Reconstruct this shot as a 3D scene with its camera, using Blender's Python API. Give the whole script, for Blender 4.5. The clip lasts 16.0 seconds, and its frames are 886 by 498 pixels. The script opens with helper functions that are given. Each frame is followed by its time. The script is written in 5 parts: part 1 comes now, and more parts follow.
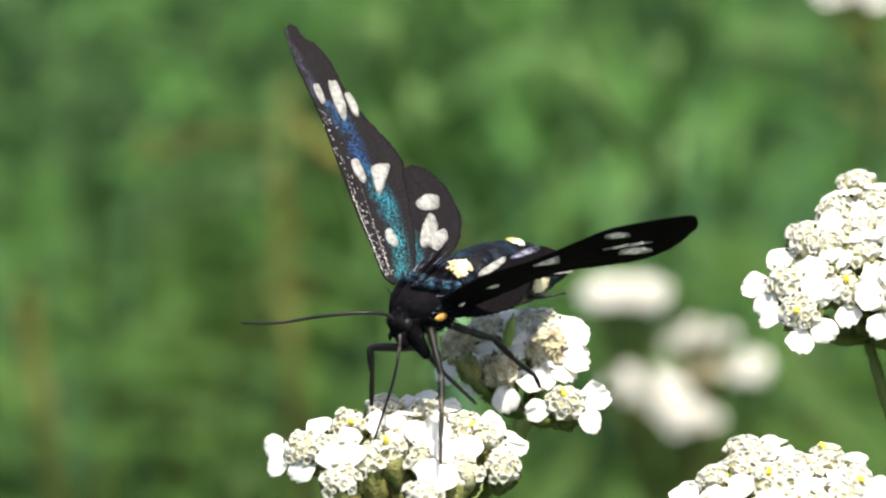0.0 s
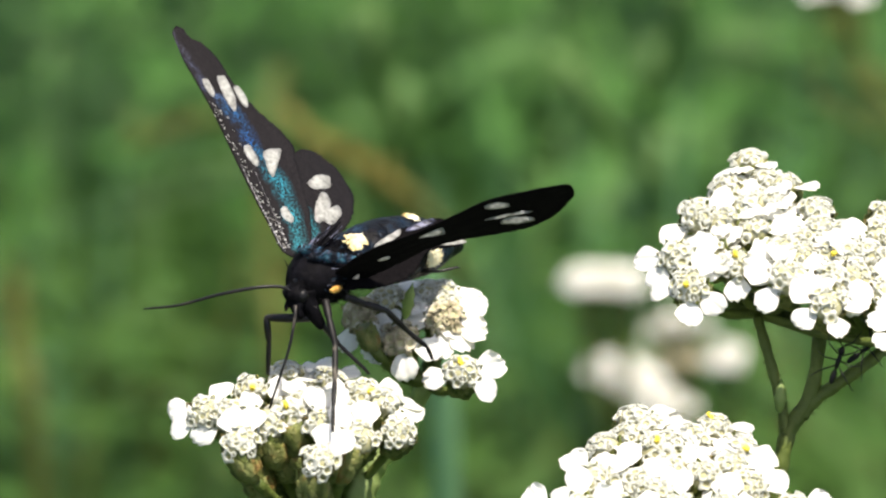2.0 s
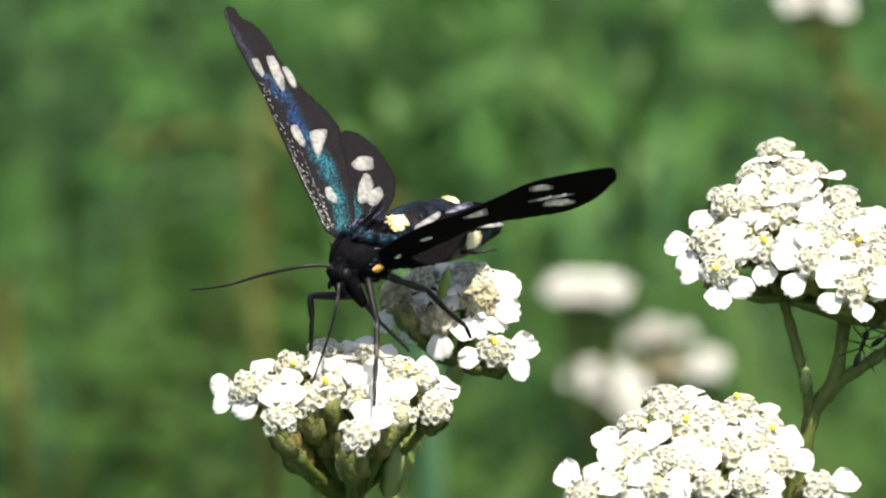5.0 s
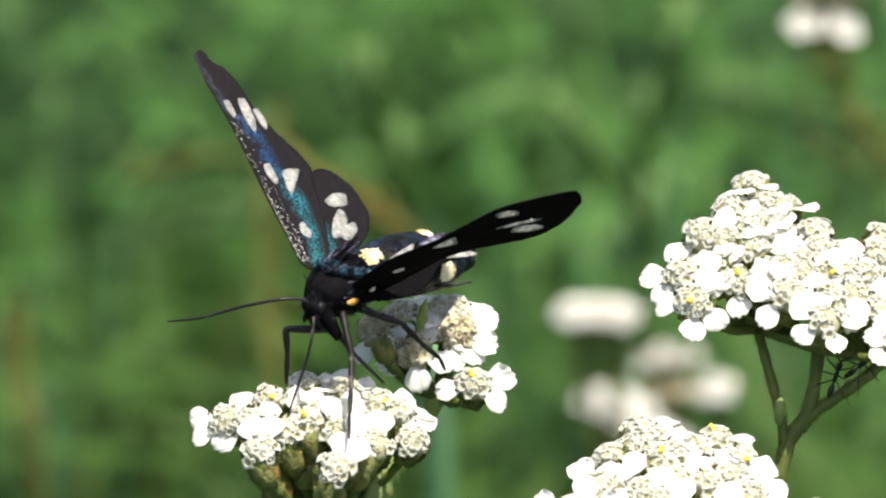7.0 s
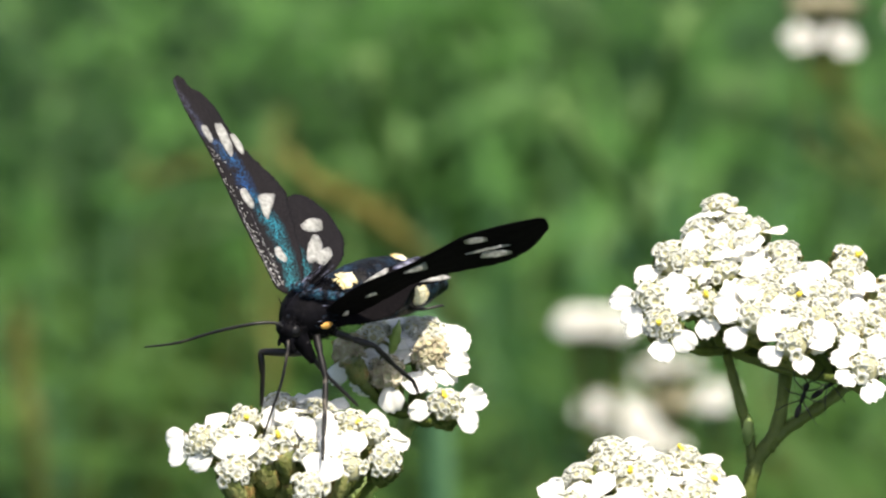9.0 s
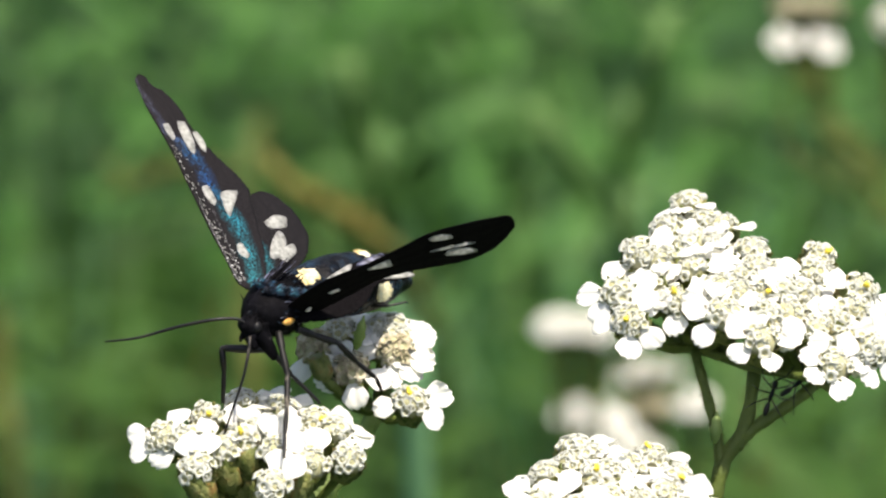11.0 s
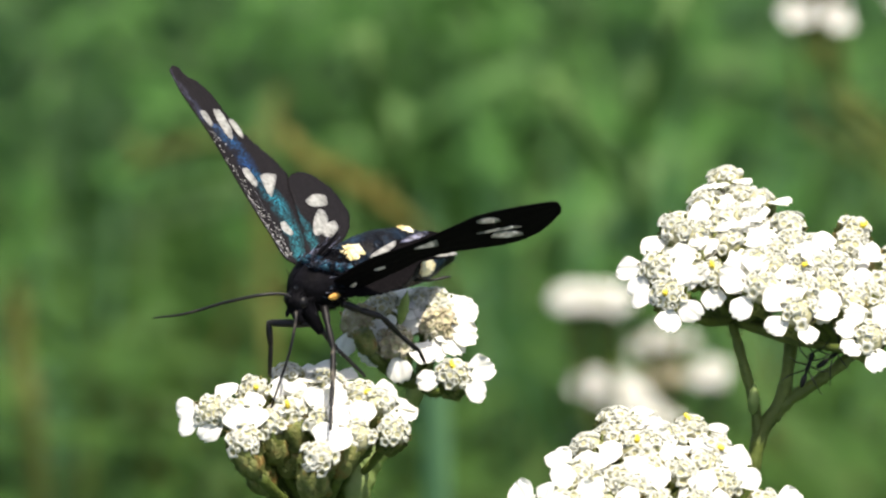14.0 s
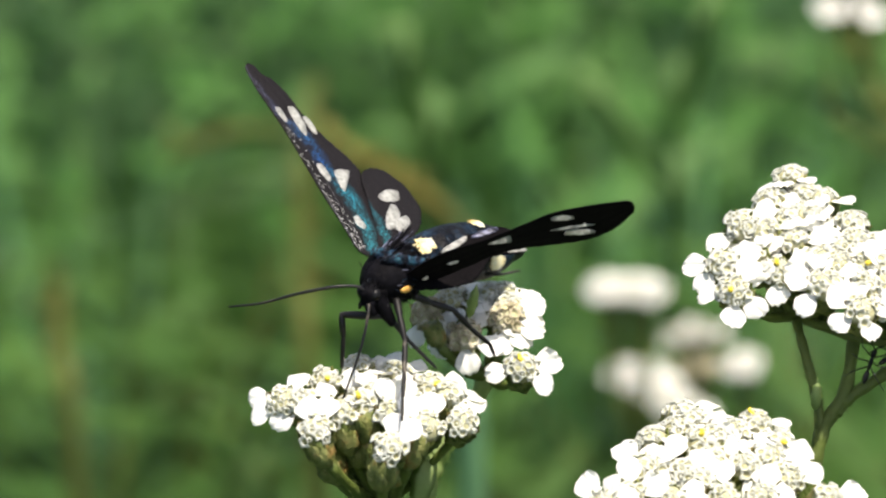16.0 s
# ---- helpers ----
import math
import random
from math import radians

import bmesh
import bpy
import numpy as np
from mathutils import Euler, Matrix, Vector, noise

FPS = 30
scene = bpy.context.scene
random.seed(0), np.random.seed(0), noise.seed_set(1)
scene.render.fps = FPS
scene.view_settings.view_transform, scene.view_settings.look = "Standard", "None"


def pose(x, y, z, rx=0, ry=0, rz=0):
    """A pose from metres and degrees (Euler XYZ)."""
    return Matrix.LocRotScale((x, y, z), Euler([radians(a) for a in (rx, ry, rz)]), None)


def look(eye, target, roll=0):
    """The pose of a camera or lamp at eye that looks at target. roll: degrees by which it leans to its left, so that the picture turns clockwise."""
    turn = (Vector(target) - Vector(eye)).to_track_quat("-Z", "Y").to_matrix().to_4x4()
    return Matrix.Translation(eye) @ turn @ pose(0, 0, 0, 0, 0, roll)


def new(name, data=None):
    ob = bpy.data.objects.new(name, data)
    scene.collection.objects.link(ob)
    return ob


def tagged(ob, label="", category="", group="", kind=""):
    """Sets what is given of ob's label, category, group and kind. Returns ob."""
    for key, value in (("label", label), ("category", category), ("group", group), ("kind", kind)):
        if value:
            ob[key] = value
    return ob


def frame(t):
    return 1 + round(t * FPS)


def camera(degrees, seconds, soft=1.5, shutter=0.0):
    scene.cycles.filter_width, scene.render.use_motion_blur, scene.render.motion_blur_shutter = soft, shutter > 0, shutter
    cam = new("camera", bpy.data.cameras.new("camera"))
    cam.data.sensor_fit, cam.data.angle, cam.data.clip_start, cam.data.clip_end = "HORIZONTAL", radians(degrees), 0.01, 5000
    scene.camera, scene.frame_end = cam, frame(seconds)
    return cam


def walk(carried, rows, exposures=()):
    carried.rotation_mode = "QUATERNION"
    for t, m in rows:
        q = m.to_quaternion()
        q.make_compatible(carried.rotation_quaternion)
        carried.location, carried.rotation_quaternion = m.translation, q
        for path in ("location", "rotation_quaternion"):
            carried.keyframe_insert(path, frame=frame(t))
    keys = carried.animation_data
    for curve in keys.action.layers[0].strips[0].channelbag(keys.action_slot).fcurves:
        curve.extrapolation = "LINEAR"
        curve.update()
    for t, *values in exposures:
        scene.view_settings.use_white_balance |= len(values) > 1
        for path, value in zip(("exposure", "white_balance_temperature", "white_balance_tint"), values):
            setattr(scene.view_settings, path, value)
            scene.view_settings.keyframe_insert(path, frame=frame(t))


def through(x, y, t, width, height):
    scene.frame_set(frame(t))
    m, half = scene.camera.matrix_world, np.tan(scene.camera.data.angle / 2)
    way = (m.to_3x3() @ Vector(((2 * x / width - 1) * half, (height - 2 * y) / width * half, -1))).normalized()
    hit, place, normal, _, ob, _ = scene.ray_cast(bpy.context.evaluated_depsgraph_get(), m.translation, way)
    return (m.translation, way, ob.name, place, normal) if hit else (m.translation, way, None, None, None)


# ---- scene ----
# A nine-spotted moth feeding on a flowering yarrow in a sunlit meadow, seen close from a handheld camera.
MM = 0.001

# ---- camera ----
cam = camera(7.188, 16.0, soft=2.3)
cam.data.dof.use_dof = True
cam.data.dof.focus_distance = 0.471
cam.data.dof.aperture_fstop = 66
cam.data.dof.aperture_blades = 0
walk(cam, [
    (0.0, pose(0.00000, -0.40250, 0.74211, 64.5346, 1.5743, -0.3316)),
    (0.2, pose(0.00000, -0.40504, 0.74405, 64.6881, 1.4339, -0.2709)),
    (0.5, pose(0.00000, -0.40884, 0.74695, 64.4673, 1.2234, -0.1806)),
    (0.7, pose(0.00000, -0.40496, 0.74504, 64.4341, 1.1790, -0.1109)),
    (1.0, pose(0.00000, -0.39913, 0.74217, 64.4330, 1.1125, -0.0144)),
    (1.2, pose(0.00000, -0.40439, 0.74422, 64.3333, 1.0053, -0.0811)),
    (1.5, pose(0.00000, -0.41227, 0.74729, 64.4254, 0.8445, 0.0095)),
    (1.7, pose(0.00000, -0.41349, 0.74674, 64.4456, 0.6948, 0.0146)),
    (2.0, pose(0.00000, -0.41532, 0.74591, 64.5503, 0.4703, 0.0426)),
    (2.2, pose(0.00000, -0.41838, 0.74609, 64.6532, 0.2935, 0.1144)),
    (2.5, pose(0.00000, -0.42298, 0.74636, 64.7779, 0.0284, 0.1561)),
    (2.7, pose(0.00000, -0.42512, 0.74740, 64.8054, 0.0652, 0.1305)),
    (3.0, pose(0.00000, -0.42832, 0.74895, 64.7561, 0.1203, 0.0242)),
    (5.5, pose(0.00000, -0.42869, 0.74831, 64.9109, 0.1333, 0.0788)),
    (5.7, pose(0.00000, -0.42989, 0.74889, 64.9388, 0.0618, 0.1587)),
    (6.0, pose(0.00000, -0.43168, 0.74975, 64.8866, -0.0455, 0.1969)),
    (6.2, pose(0.00000, -0.43054, 0.75109, 64.7007, 0.0883, 0.2590)),
    (6.5, pose(0.00000, -0.42884, 0.75310, 64.6288, 0.2891, 0.1179)),
    (6.7, pose(0.00000, -0.43012, 0.75237, 64.8024, 0.2441, -0.0666)),
    (7.0, pose(0.00000, -0.43205, 0.75128, 64.9649, 0.1766, 0.1390)),
    (7.2, pose(0.00000, -0.43123, 0.75152, 64.9612, 0.1362, 0.3181)),
    (7.5, pose(0.00000, -0.43000, 0.75188, 64.8513, 0.0756, 0.2581)),
    (7.7, pose(0.00000, -0.43193, 0.75255, 64.9157, 0.0281, 0.3020)),
    (8.0, pose(0.00000, -0.43483, 0.75355, 64.9601, -0.0431, 0.2938)),
    (8.2, pose(0.00000, -0.43509, 0.75399, 64.8969, -0.0162, 0.2194)),
    (8.5, pose(0.00000, -0.43549, 0.75466, 64.9042, 0.0241, 0.2886)),
    (8.7, pose(0.00000, -0.43629, 0.75513, 64.9700, 0.0267, 0.2190)),
    (9.0, pose(0.00000, -0.43749, 0.75584, 64.9283, 0.0305, 0.2110)),
    (11.5, pose(0.00000, -0.43273, 0.75216, 65.0397, -0.3440, 0.1839)),
    (11.7, pose(0.00000, -0.43301, 0.75326, 64.9606, -0.1498, -0.0273)),
    (12.0, pose(0.00000, -0.43344, 0.75490, 64.8110, 0.1415, -0.1135)),
    (12.2, pose(0.00000, -0.43408, 0.75408, 64.9158, 0.0849, -0.0536)),
    (12.5, pose(0.00000, -0.43503, 0.75286, 65.0000, 0.0000, -0.0000)),
    (12.7, pose(0.00000, -0.43572, 0.75348, 64.9941, 0.0002, -0.0139)),
    (13.0, pose(0.00000, -0.43676, 0.75442, 64.9028, 0.0006, 0.0266)),
    (13.2, pose(0.00000, -0.43732, 0.75455, 64.9143, -0.0679, 0.1004)),
    (13.5, pose(0.00000, -0.43816, 0.75475, 64.8962, -0.1707, 0.1722)),
    (13.7, pose(0.00000, -0.43934, 0.75551, 64.7977, -0.0477, 0.0928)),
    (14.0, pose(0.00000, -0.44110, 0.75665, 64.7882, 0.1368, 0.1278)),
    (14.2, pose(0.00000, -0.44190, 0.75668, 64.8056, 0.0566, 0.2074)),
    (14.5, pose(0.00000, -0.44311, 0.75672, 64.8693, -0.0636, 0.1885)),
    (14.7, pose(0.00000, -0.44405, 0.75772, 64.8316, -0.0468, 0.0303)),
    (15.0, pose(0.00000, -0.44547, 0.75921, 64.7905, -0.0216, 0.1827)),
    (15.2, pose(0.00000, -0.44691, 0.76025, 64.7647, 0.0905, 0.2958)),
    (15.5, pose(0.00000, -0.44906, 0.76181, 64.6773, 0.2586, 0.3963)),
    (15.7, pose(0.00000, -0.44873, 0.76143, 64.6680, 0.1360, 0.4380)),
    (16.0, pose(0.00000, -0.44824, 0.76086, 64.6608, -0.0480, 0.5330)),
], exposures=[(0.0, 1.2, 7000, 10.5), (0.7, 1.26, 7000, 10.5), (1.2, 1.22, 7000, 10.5), (2.5, 1.03, 7000, 10.5), (9.0, 1.05, 7000, 10.5), (12.7, 0.96, 7000, 10.5), (15.0, 1.02, 7000, 10.5), (16.0, 1.05, 7000, 10.5)])

# ---- light ----
SUN_WAY = Vector((0.19, -0.14, 0.97)).normalized()
world = bpy.data.worlds.new("meadow_sky")
scene.world = world
world.use_nodes = True
wn = world.node_tree
sky = wn.nodes.new("ShaderNodeTexSky")
sky.sky_type, sky.sun_disc = "NISHITA", False
sky.air_density, sky.dust_density, sky.ozone_density = 0.9, 3.0, 0.6
sky.sun_elevation, sky.sun_rotation = math.asin(SUN_WAY.z), math.atan2(SUN_WAY.x, SUN_WAY.y)
wn.links.new(sky.outputs[0], wn.nodes["Background"].inputs[0])
wn.nodes["Background"].inputs[1].default_value = 0.122
sun = new("sun", bpy.data.lights.new("sun", "SUN"))
sun.data.energy, sun.data.angle, sun.data.color = 4.15, radians(0.53), (1.0, 0.96, 0.9)
sun.matrix_world = look(SUN_WAY * 4.0, (0, 0, 0))


# ---- materials ----
def material(name, build):
    m = bpy.data.materials.new(name)
    m.use_nodes = True
    t = m.node_tree
    build(t, t.nodes["Principled BSDF"])
    return m


def node(t, kind, **values):
    n = t.nodes.new(kind)
    for k, v in values.items():
        n.inputs[k].default_value = v
    return n


def noise_node(t, scale, detail=4.0, rough=0.55):
    co = t.nodes.new("ShaderNodeTexCoord")
    n = node(t, "ShaderNodeTexNoise", Scale=scale, Detail=detail, Roughness=rough)
    t.links.new(co.outputs["Object"], n.inputs["Vector"])
    return n


def ramp(t, source, stops):
    r = t.nodes.new("ShaderNodeValToRGB")
    e = r.color_ramp.elements
    while len(e) < len(stops):
        e.new(0.5)
    for el, (at, col) in zip(e, stops):
        el.position, el.color = at, (*col, 1)
    t.links.new(source, r.inputs[0])
    return r


def mixed(t, a, b, fac, way="MIX"):
    m = t.nodes.new("ShaderNodeMix")
    m.data_type, m.blend_type = "RGBA", way
    for sock, v in ((m.inputs[6], a), (m.inputs[7], b), (m.inputs[0], fac)):
        if hasattr(v, "is_output"):
            t.links.new(v, sock)
        else:
            sock.default_value = v if isinstance(v, float) else (*v, 1)
    return m.outputs[2]


def maths(t, op, a, b=0.0, clamp=False):
    m = t.nodes.new("ShaderNodeMath")
    m.operation, m.use_clamp = op, clamp
    for sock, v in ((m.inputs[0], a), (m.inputs[1], b)):
        if hasattr(v, "is_output"):
            t.links.new(v, sock)
        else:
            sock.default_value = v
    return m.outputs[0]


def bump(t, b, height, strength, distance):
    n = node(t, "ShaderNodeBump", Strength=strength, Distance=distance)
    t.links.new(height, n.inputs["Height"])
    t.links.new(n.outputs[0], b.inputs["Normal"])


def thin(t, b, colour, part):
    """Lets light through a thin leaf or petal."""
    tr = t.nodes.new("ShaderNodeBsdfTranslucent")
    if hasattr(colour, "is_output"):
        t.links.new(colour, tr.inputs[0])
    else:
        tr.inputs[0].default_value = (*colour, 1)
    mx = node(t, "ShaderNodeMixShader", Fac=part)
    t.links.new(b.outputs[0], mx.inputs[1])
    t.links.new(tr.outputs[0], mx.inputs[2])
    t.links.new(mx.outputs[0], t.nodes["Material Output"].inputs[0])


def random_of(t):
    return t.nodes.new("ShaderNodeObjectInfo").outputs["Random"]


def island_of(t):
    return t.nodes.new("ShaderNodeNewGeometry").outputs["Random Per Island"]


def petal_look(t, b):
    n = noise_node(t, 900, 5)
    c = ramp(t, n.outputs[0], [(0.3, (0.86, 0.865, 0.85)), (0.7, (0.92, 0.92, 0.91))]).outputs[0]
    c = mixed(t, c, (0.95, 0.945, 0.91), random_of(t), "MULTIPLY")
    t.links.new(c, b.inputs["Base Color"])
    b.inputs["Roughness"].default_value = 0.6
    w = node(t, "ShaderNodeTexWave", Scale=420.0, Distortion=1.5, Detail=2.0)
    w.bands_direction = "Y"
    co = t.nodes.new("ShaderNodeTexCoord")
    t.links.new(co.outputs["Object"], w.inputs["Vector"])
    bump(t, b, w.outputs[1], 0.35, 0.00012)
    thin(t, b, mixed(t, c, (1.0, 0.99, 0.9), 1.0, "MULTIPLY"), 0.45)


def floret_look(t, b):
    n = noise_node(t, 1600, 3)
    c = ramp(t, n.outputs[0], [(0.3, (0.55, 0.56, 0.49)), (0.62, (0.74, 0.745, 0.69))]).outputs[0]
    c = mixed(t, c, (0.86, 0.87, 0.82), maths(t, "MULTIPLY", island_of(t), 0.6), "MULTIPLY")
    t.links.new(c, b.inputs["Base Color"])
    b.inputs["Roughness"].default_value = 0.65
    bump(t, b, n.outputs[0], 0.4, 0.0001)
    thin(t, b, c, 0.42)


def withered_look(t, b):
    n = noise_node(t, 1400, 4)
    c = ramp(t, n.outputs[0], [(0.3, (0.24, 0.2, 0.12)), (0.5, (0.4, 0.35, 0.23)), (0.68, (0.58, 0.54, 0.42))]).outputs[0]
    t.links.new(c, b.inputs["Base Color"])
    b.inputs["Roughness"].default_value = 0.75
    thin(t, b, c, 0.2)


def throat_look(t, b):
    n = noise_node(t, 1500, 3)
    c = ramp(t, n.outputs[0], [(0.35, (0.3, 0.29, 0.15)), (0.65, (0.45, 0.43, 0.27))]).outputs[0]
    t.links.new(c, b.inputs["Base Color"])
    b.inputs["Roughness"].default_value = 0.8


def anther_look(t, b):
    n = noise_node(t, 2500, 3)
    c = ramp(t, n.outputs[0], [(0.35, (0.72, 0.52, 0.03)), (0.65, (0.86, 0.72, 0.08))]).outputs[0]
    t.links.new(c, b.inputs["Base Color"])
    b.inputs["Roughness"].default_value = 0.75


def bract_look(t, b):
    n = noise_node(t, 2600, 4)
    f = noise_node(t, 700, 5)
    c = ramp(t, f.outputs[0], [(0.34, (0.045, 0.065, 0.012)), (0.47, (0.12, 0.155, 0.03)), (0.56, (0.2, 0.21, 0.055)), (0.63, (0.23, 0.135, 0.028)),
                               (0.74, (0.1, 0.05, 0.012))]).outputs[0]
    c = mixed(t, c, (0.33, 0.34, 0.13), maths(t, "MULTIPLY", island_of(t), 0.45))
    t.links.new(c, b.inputs["Base Color"])
    b.inputs["Roughness"].default_value = 0.6
    bump(t, b, n.outputs[0], 0.8, 0.0003)
    thin(t, b, c, 0.3)


def stem_look(t, b):
    n = noise_node(t, 320, 6, 0.65)
    c = ramp(t, n.outputs[0], [(0.3, (0.05, 0.075, 0.008)), (0.62, (0.088, 0.12, 0.016)), (0.78, (0.15, 0.185, 0.04))]).outputs[0]
    t.links.new(c, b.inputs["Base Color"])
    b.inputs["Roughness"].default_value = 0.7
    f = noise_node(t, 2200, 3)
    bump(t, b, f.outputs[0], 0.7, 0.0002)


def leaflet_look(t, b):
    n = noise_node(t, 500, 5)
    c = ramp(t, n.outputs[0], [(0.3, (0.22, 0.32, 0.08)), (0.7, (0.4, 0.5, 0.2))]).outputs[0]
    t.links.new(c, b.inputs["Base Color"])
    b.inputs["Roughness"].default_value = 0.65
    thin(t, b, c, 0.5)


def fur_look(t, b):
    n = noise_node(t, 900, 4)
    c = ramp(t, n.outputs[0], [(0.35, (0.0009, 0.0009, 0.0013)), (0.7, (0.0045, 0.0043, 0.006))]).outputs[0]
    t.links.new(c, b.inputs["Base Color"])
    b.inputs["Roughness"].default_value = 0.7
    b.inputs["Specular IOR Level"].default_value = 0.05
    bump(t, b, n.outputs[0], 0.8, 0.0002)


def sheen_look(t, b):
    """Black body with a blue to violet metallic bloom in patches."""
    n = noise_node(t, 420, 4)
    f = noise_node(t, 2600, 2)
    c = ramp(t, n.outputs[0], [(0.43, (0.0015, 0.0015, 0.002)), (0.53, (0.006, 0.014, 0.026)), (0.62, (0.02, 0.042, 0.068)),
                               (0.74, (0.08, 0.085, 0.17))]).outputs[0]
    c = mixed(t, c, (0.004, 0.004, 0.006), maths(t, "GREATER_THAN", f.outputs[0], 0.56))
    t.links.new(c, b.inputs["Base Color"])
    b.inputs["Metallic"].default_value = 0.4
    b.inputs["Specular IOR Level"].default_value = 0.15
    b.inputs["Roughness"].default_value = 0.5
    bump(t, b, f.outputs[0], 0.9, 0.0002)


def teal_look(t, b):
    n = noise_node(t, 1500, 4)
    c = ramp(t, n.outputs[0], [(0.44, (0.004, 0.008, 0.016)), (0.54, (0.02, 0.1, 0.19)), (0.64, (0.1, 0.34, 0.44))]).outputs[0]
    t.links.new(c, b.inputs["Base Color"])
    b.inputs["Metallic"].default_value = 0.5
    b.inputs["Roughness"].default_value = 0.45
    bump(t, b, n.outputs[0], 0.7, 0.0002)


def yellow_look(t, b):
    n = noise_node(t, 1300, 4)
    c = ramp(t, n.outputs[0], [(0.3, (0.58, 0.41, 0.12)), (0.42, (0.78, 0.67, 0.36)), (0.62, (0.88, 0.85, 0.66))]).outputs[0]
    t.links.new(c, b.inputs["Base Color"])
    b.inputs["Roughness"].default_value = 0.7
    bump(t, b, n.outputs[0], 0.8, 0.0002)


def orange_look(t, b):
    n = noise_node(t, 1600, 3)
    c = ramp(t, n.outputs[0], [(0.35, (0.4, 0.18, 0.03)), (0.65, (0.62, 0.36, 0.08))]).outputs[0]
    t.links.new(c, b.inputs["Base Color"])
    b.inputs["Roughness"].default_value = 0.7


def scale_spot_look(t, b):
    n = noise_node(t, 2600, 4)
    c = ramp(t, n.outputs[0], [(0.32, (0.3, 0.3, 0.285)), (0.5, (0.55, 0.55, 0.52)), (0.68, (0.74, 0.74, 0.72))]).outputs[0]
    t.links.new(c, b.inputs["Base Color"])
    b.inputs["Roughness"].default_value = 0.5
    bump(t, b, n.outputs[0], 0.8, 0.0001)
    thin(t, b, c, 0.64)


def violet_look(t, b):
    n = noise_node(t, 2600, 3)
    c = ramp(t, n.outputs[0], [(0.42, (0.006, 0.006, 0.012)), (0.6, (0.1, 0.105, 0.16))]).outputs[0]
    t.links.new(c, b.inputs["Base Color"])
    b.inputs["Metallic"].default_value = 0.4
    b.inputs["Roughness"].default_value = 0.5


def wing_look(bands, gloss=0.05, depth=1.0, rough=0.62):
    """Black scales; bands gives, along the span, the middle and half width in millimetres of a band of blue scales."""
    def build(t, b):
        co = t.nodes.new("ShaderNodeTexCoord")
        xyz = t.nodes.new("ShaderNodeSeparateXYZ")
        t.links.new(co.outputs["Object"], xyz.inputs[0])
        fine = noise_node(t, 7500, 3)
        mid = noise_node(t, 620, 4)
        dark = ramp(t, fine.outputs[0], [(0.35, (0.004 * depth, 0.0036 * depth, 0.0042 * depth)),
                                         (0.7, (0.014 * depth, 0.0122 * depth, 0.0132 * depth))]).outputs[0]
        c = dark
        if bands:
            span = maths(t, "MULTIPLY", xyz.outputs[0], 1 / 0.0193)
            # teal near the root, blue in the middle, violet grey towards the tip
            tint = ramp(t, span, [(0.03, (0.03, 0.24, 0.29)), (0.33, (0.015, 0.17, 0.24)), (0.46, (0.012, 0.06, 0.19)), (0.62, (0.02, 0.1, 0.24)),
                                  (0.75, (0.09, 0.11, 0.2)), (0.95, (0.13, 0.13, 0.18))]).outputs[0]
            centre = ramp(t, span, [(at, (c0 / 4 + 0.5,) * 3) for at, c0, _ in bands]).outputs[0]
            half = ramp(t, span, [(at, (w / 4,) * 3) for at, _, w in bands]).outputs[0]
            chord = maths(t, "ADD", maths(t, "MULTIPLY", xyz.outputs[1], 250.0),
                          maths(t, "MULTIPLY", maths(t, "SUBTRACT", mid.outputs[0], 0.5), 0.28))
            off = maths(t, "ABSOLUTE", maths(t, "SUBTRACT", maths(t, "ADD", chord, 0.5), centre))
            band = maths(t, "MULTIPLY", maths(t, "SUBTRACT", half, off), 5.5, True)
            grain = ramp(t, fine.outputs[0], [(0.46, (0.0, 0.0, 0.0)), (0.6, (1, 1, 1))]).outputs[0]
            patch = ramp(t, mid.outputs[0], [(0.36, (0.2, 0.2, 0.2)), (0.55, (1, 1, 1))]).outputs[0]
            f = maths(t, "MULTIPLY", maths(t, "MULTIPLY", band, grain), patch)
            c = mixed(t, dark, tint, f)
            t.links.new(maths(t, "MULTIPLY", f, 0.35), b.inputs["Metallic"])
        t.links.new(c, b.inputs["Base Color"])
        b.inputs["Roughness"].default_value = rough
        b.inputs["Specular IOR Level"].default_value = gloss
        bump(t, b, fine.outputs[0], 0.6, 0.0001)
    return build


def vein_look(t, b):
    n = noise_node(t, 4200, 3)
    c = ramp(t, n.outputs[0], [(0.5, (0.006, 0.0055, 0.006)), (0.57, (0.05, 0.045, 0.05)), (0.66, (0.35, 0.345, 0.35))]).outputs[0]
    t.links.new(c, b.inputs["Base Color"])
    b.inputs["Roughness"].default_value = 0.4


def leg_look(t, b):
    n = noise_node(t, 700, 4)
    c = ramp(t, n.outputs[0], [(0.45, (0.003, 0.0028, 0.0032)), (0.64, (0.01, 0.0085, 0.008)), (0.76, (0.1, 0.085, 0.065))]).outputs[0]
    t.links.new(c, b.inputs["Base Color"])
    b.inputs["Specular IOR Level"].default_value = 0.26
    b.inputs["Roughness"].default_value = 0.38


def pale_leg_look(t, b):
    n = noise_node(t, 900, 4)
    c = ramp(t, n.outputs[0], [(0.5, (0.004, 0.0034, 0.0034)), (0.6, (0.014, 0.012, 0.01)), (0.72, (0.14, 0.12, 0.09))]).outputs[0]
    t.links.new(c, b.inputs["Base Color"])
    b.inputs["Roughness"].default_value = 0.55
    b.inputs["Specular IOR Level"].default_value = 0.25


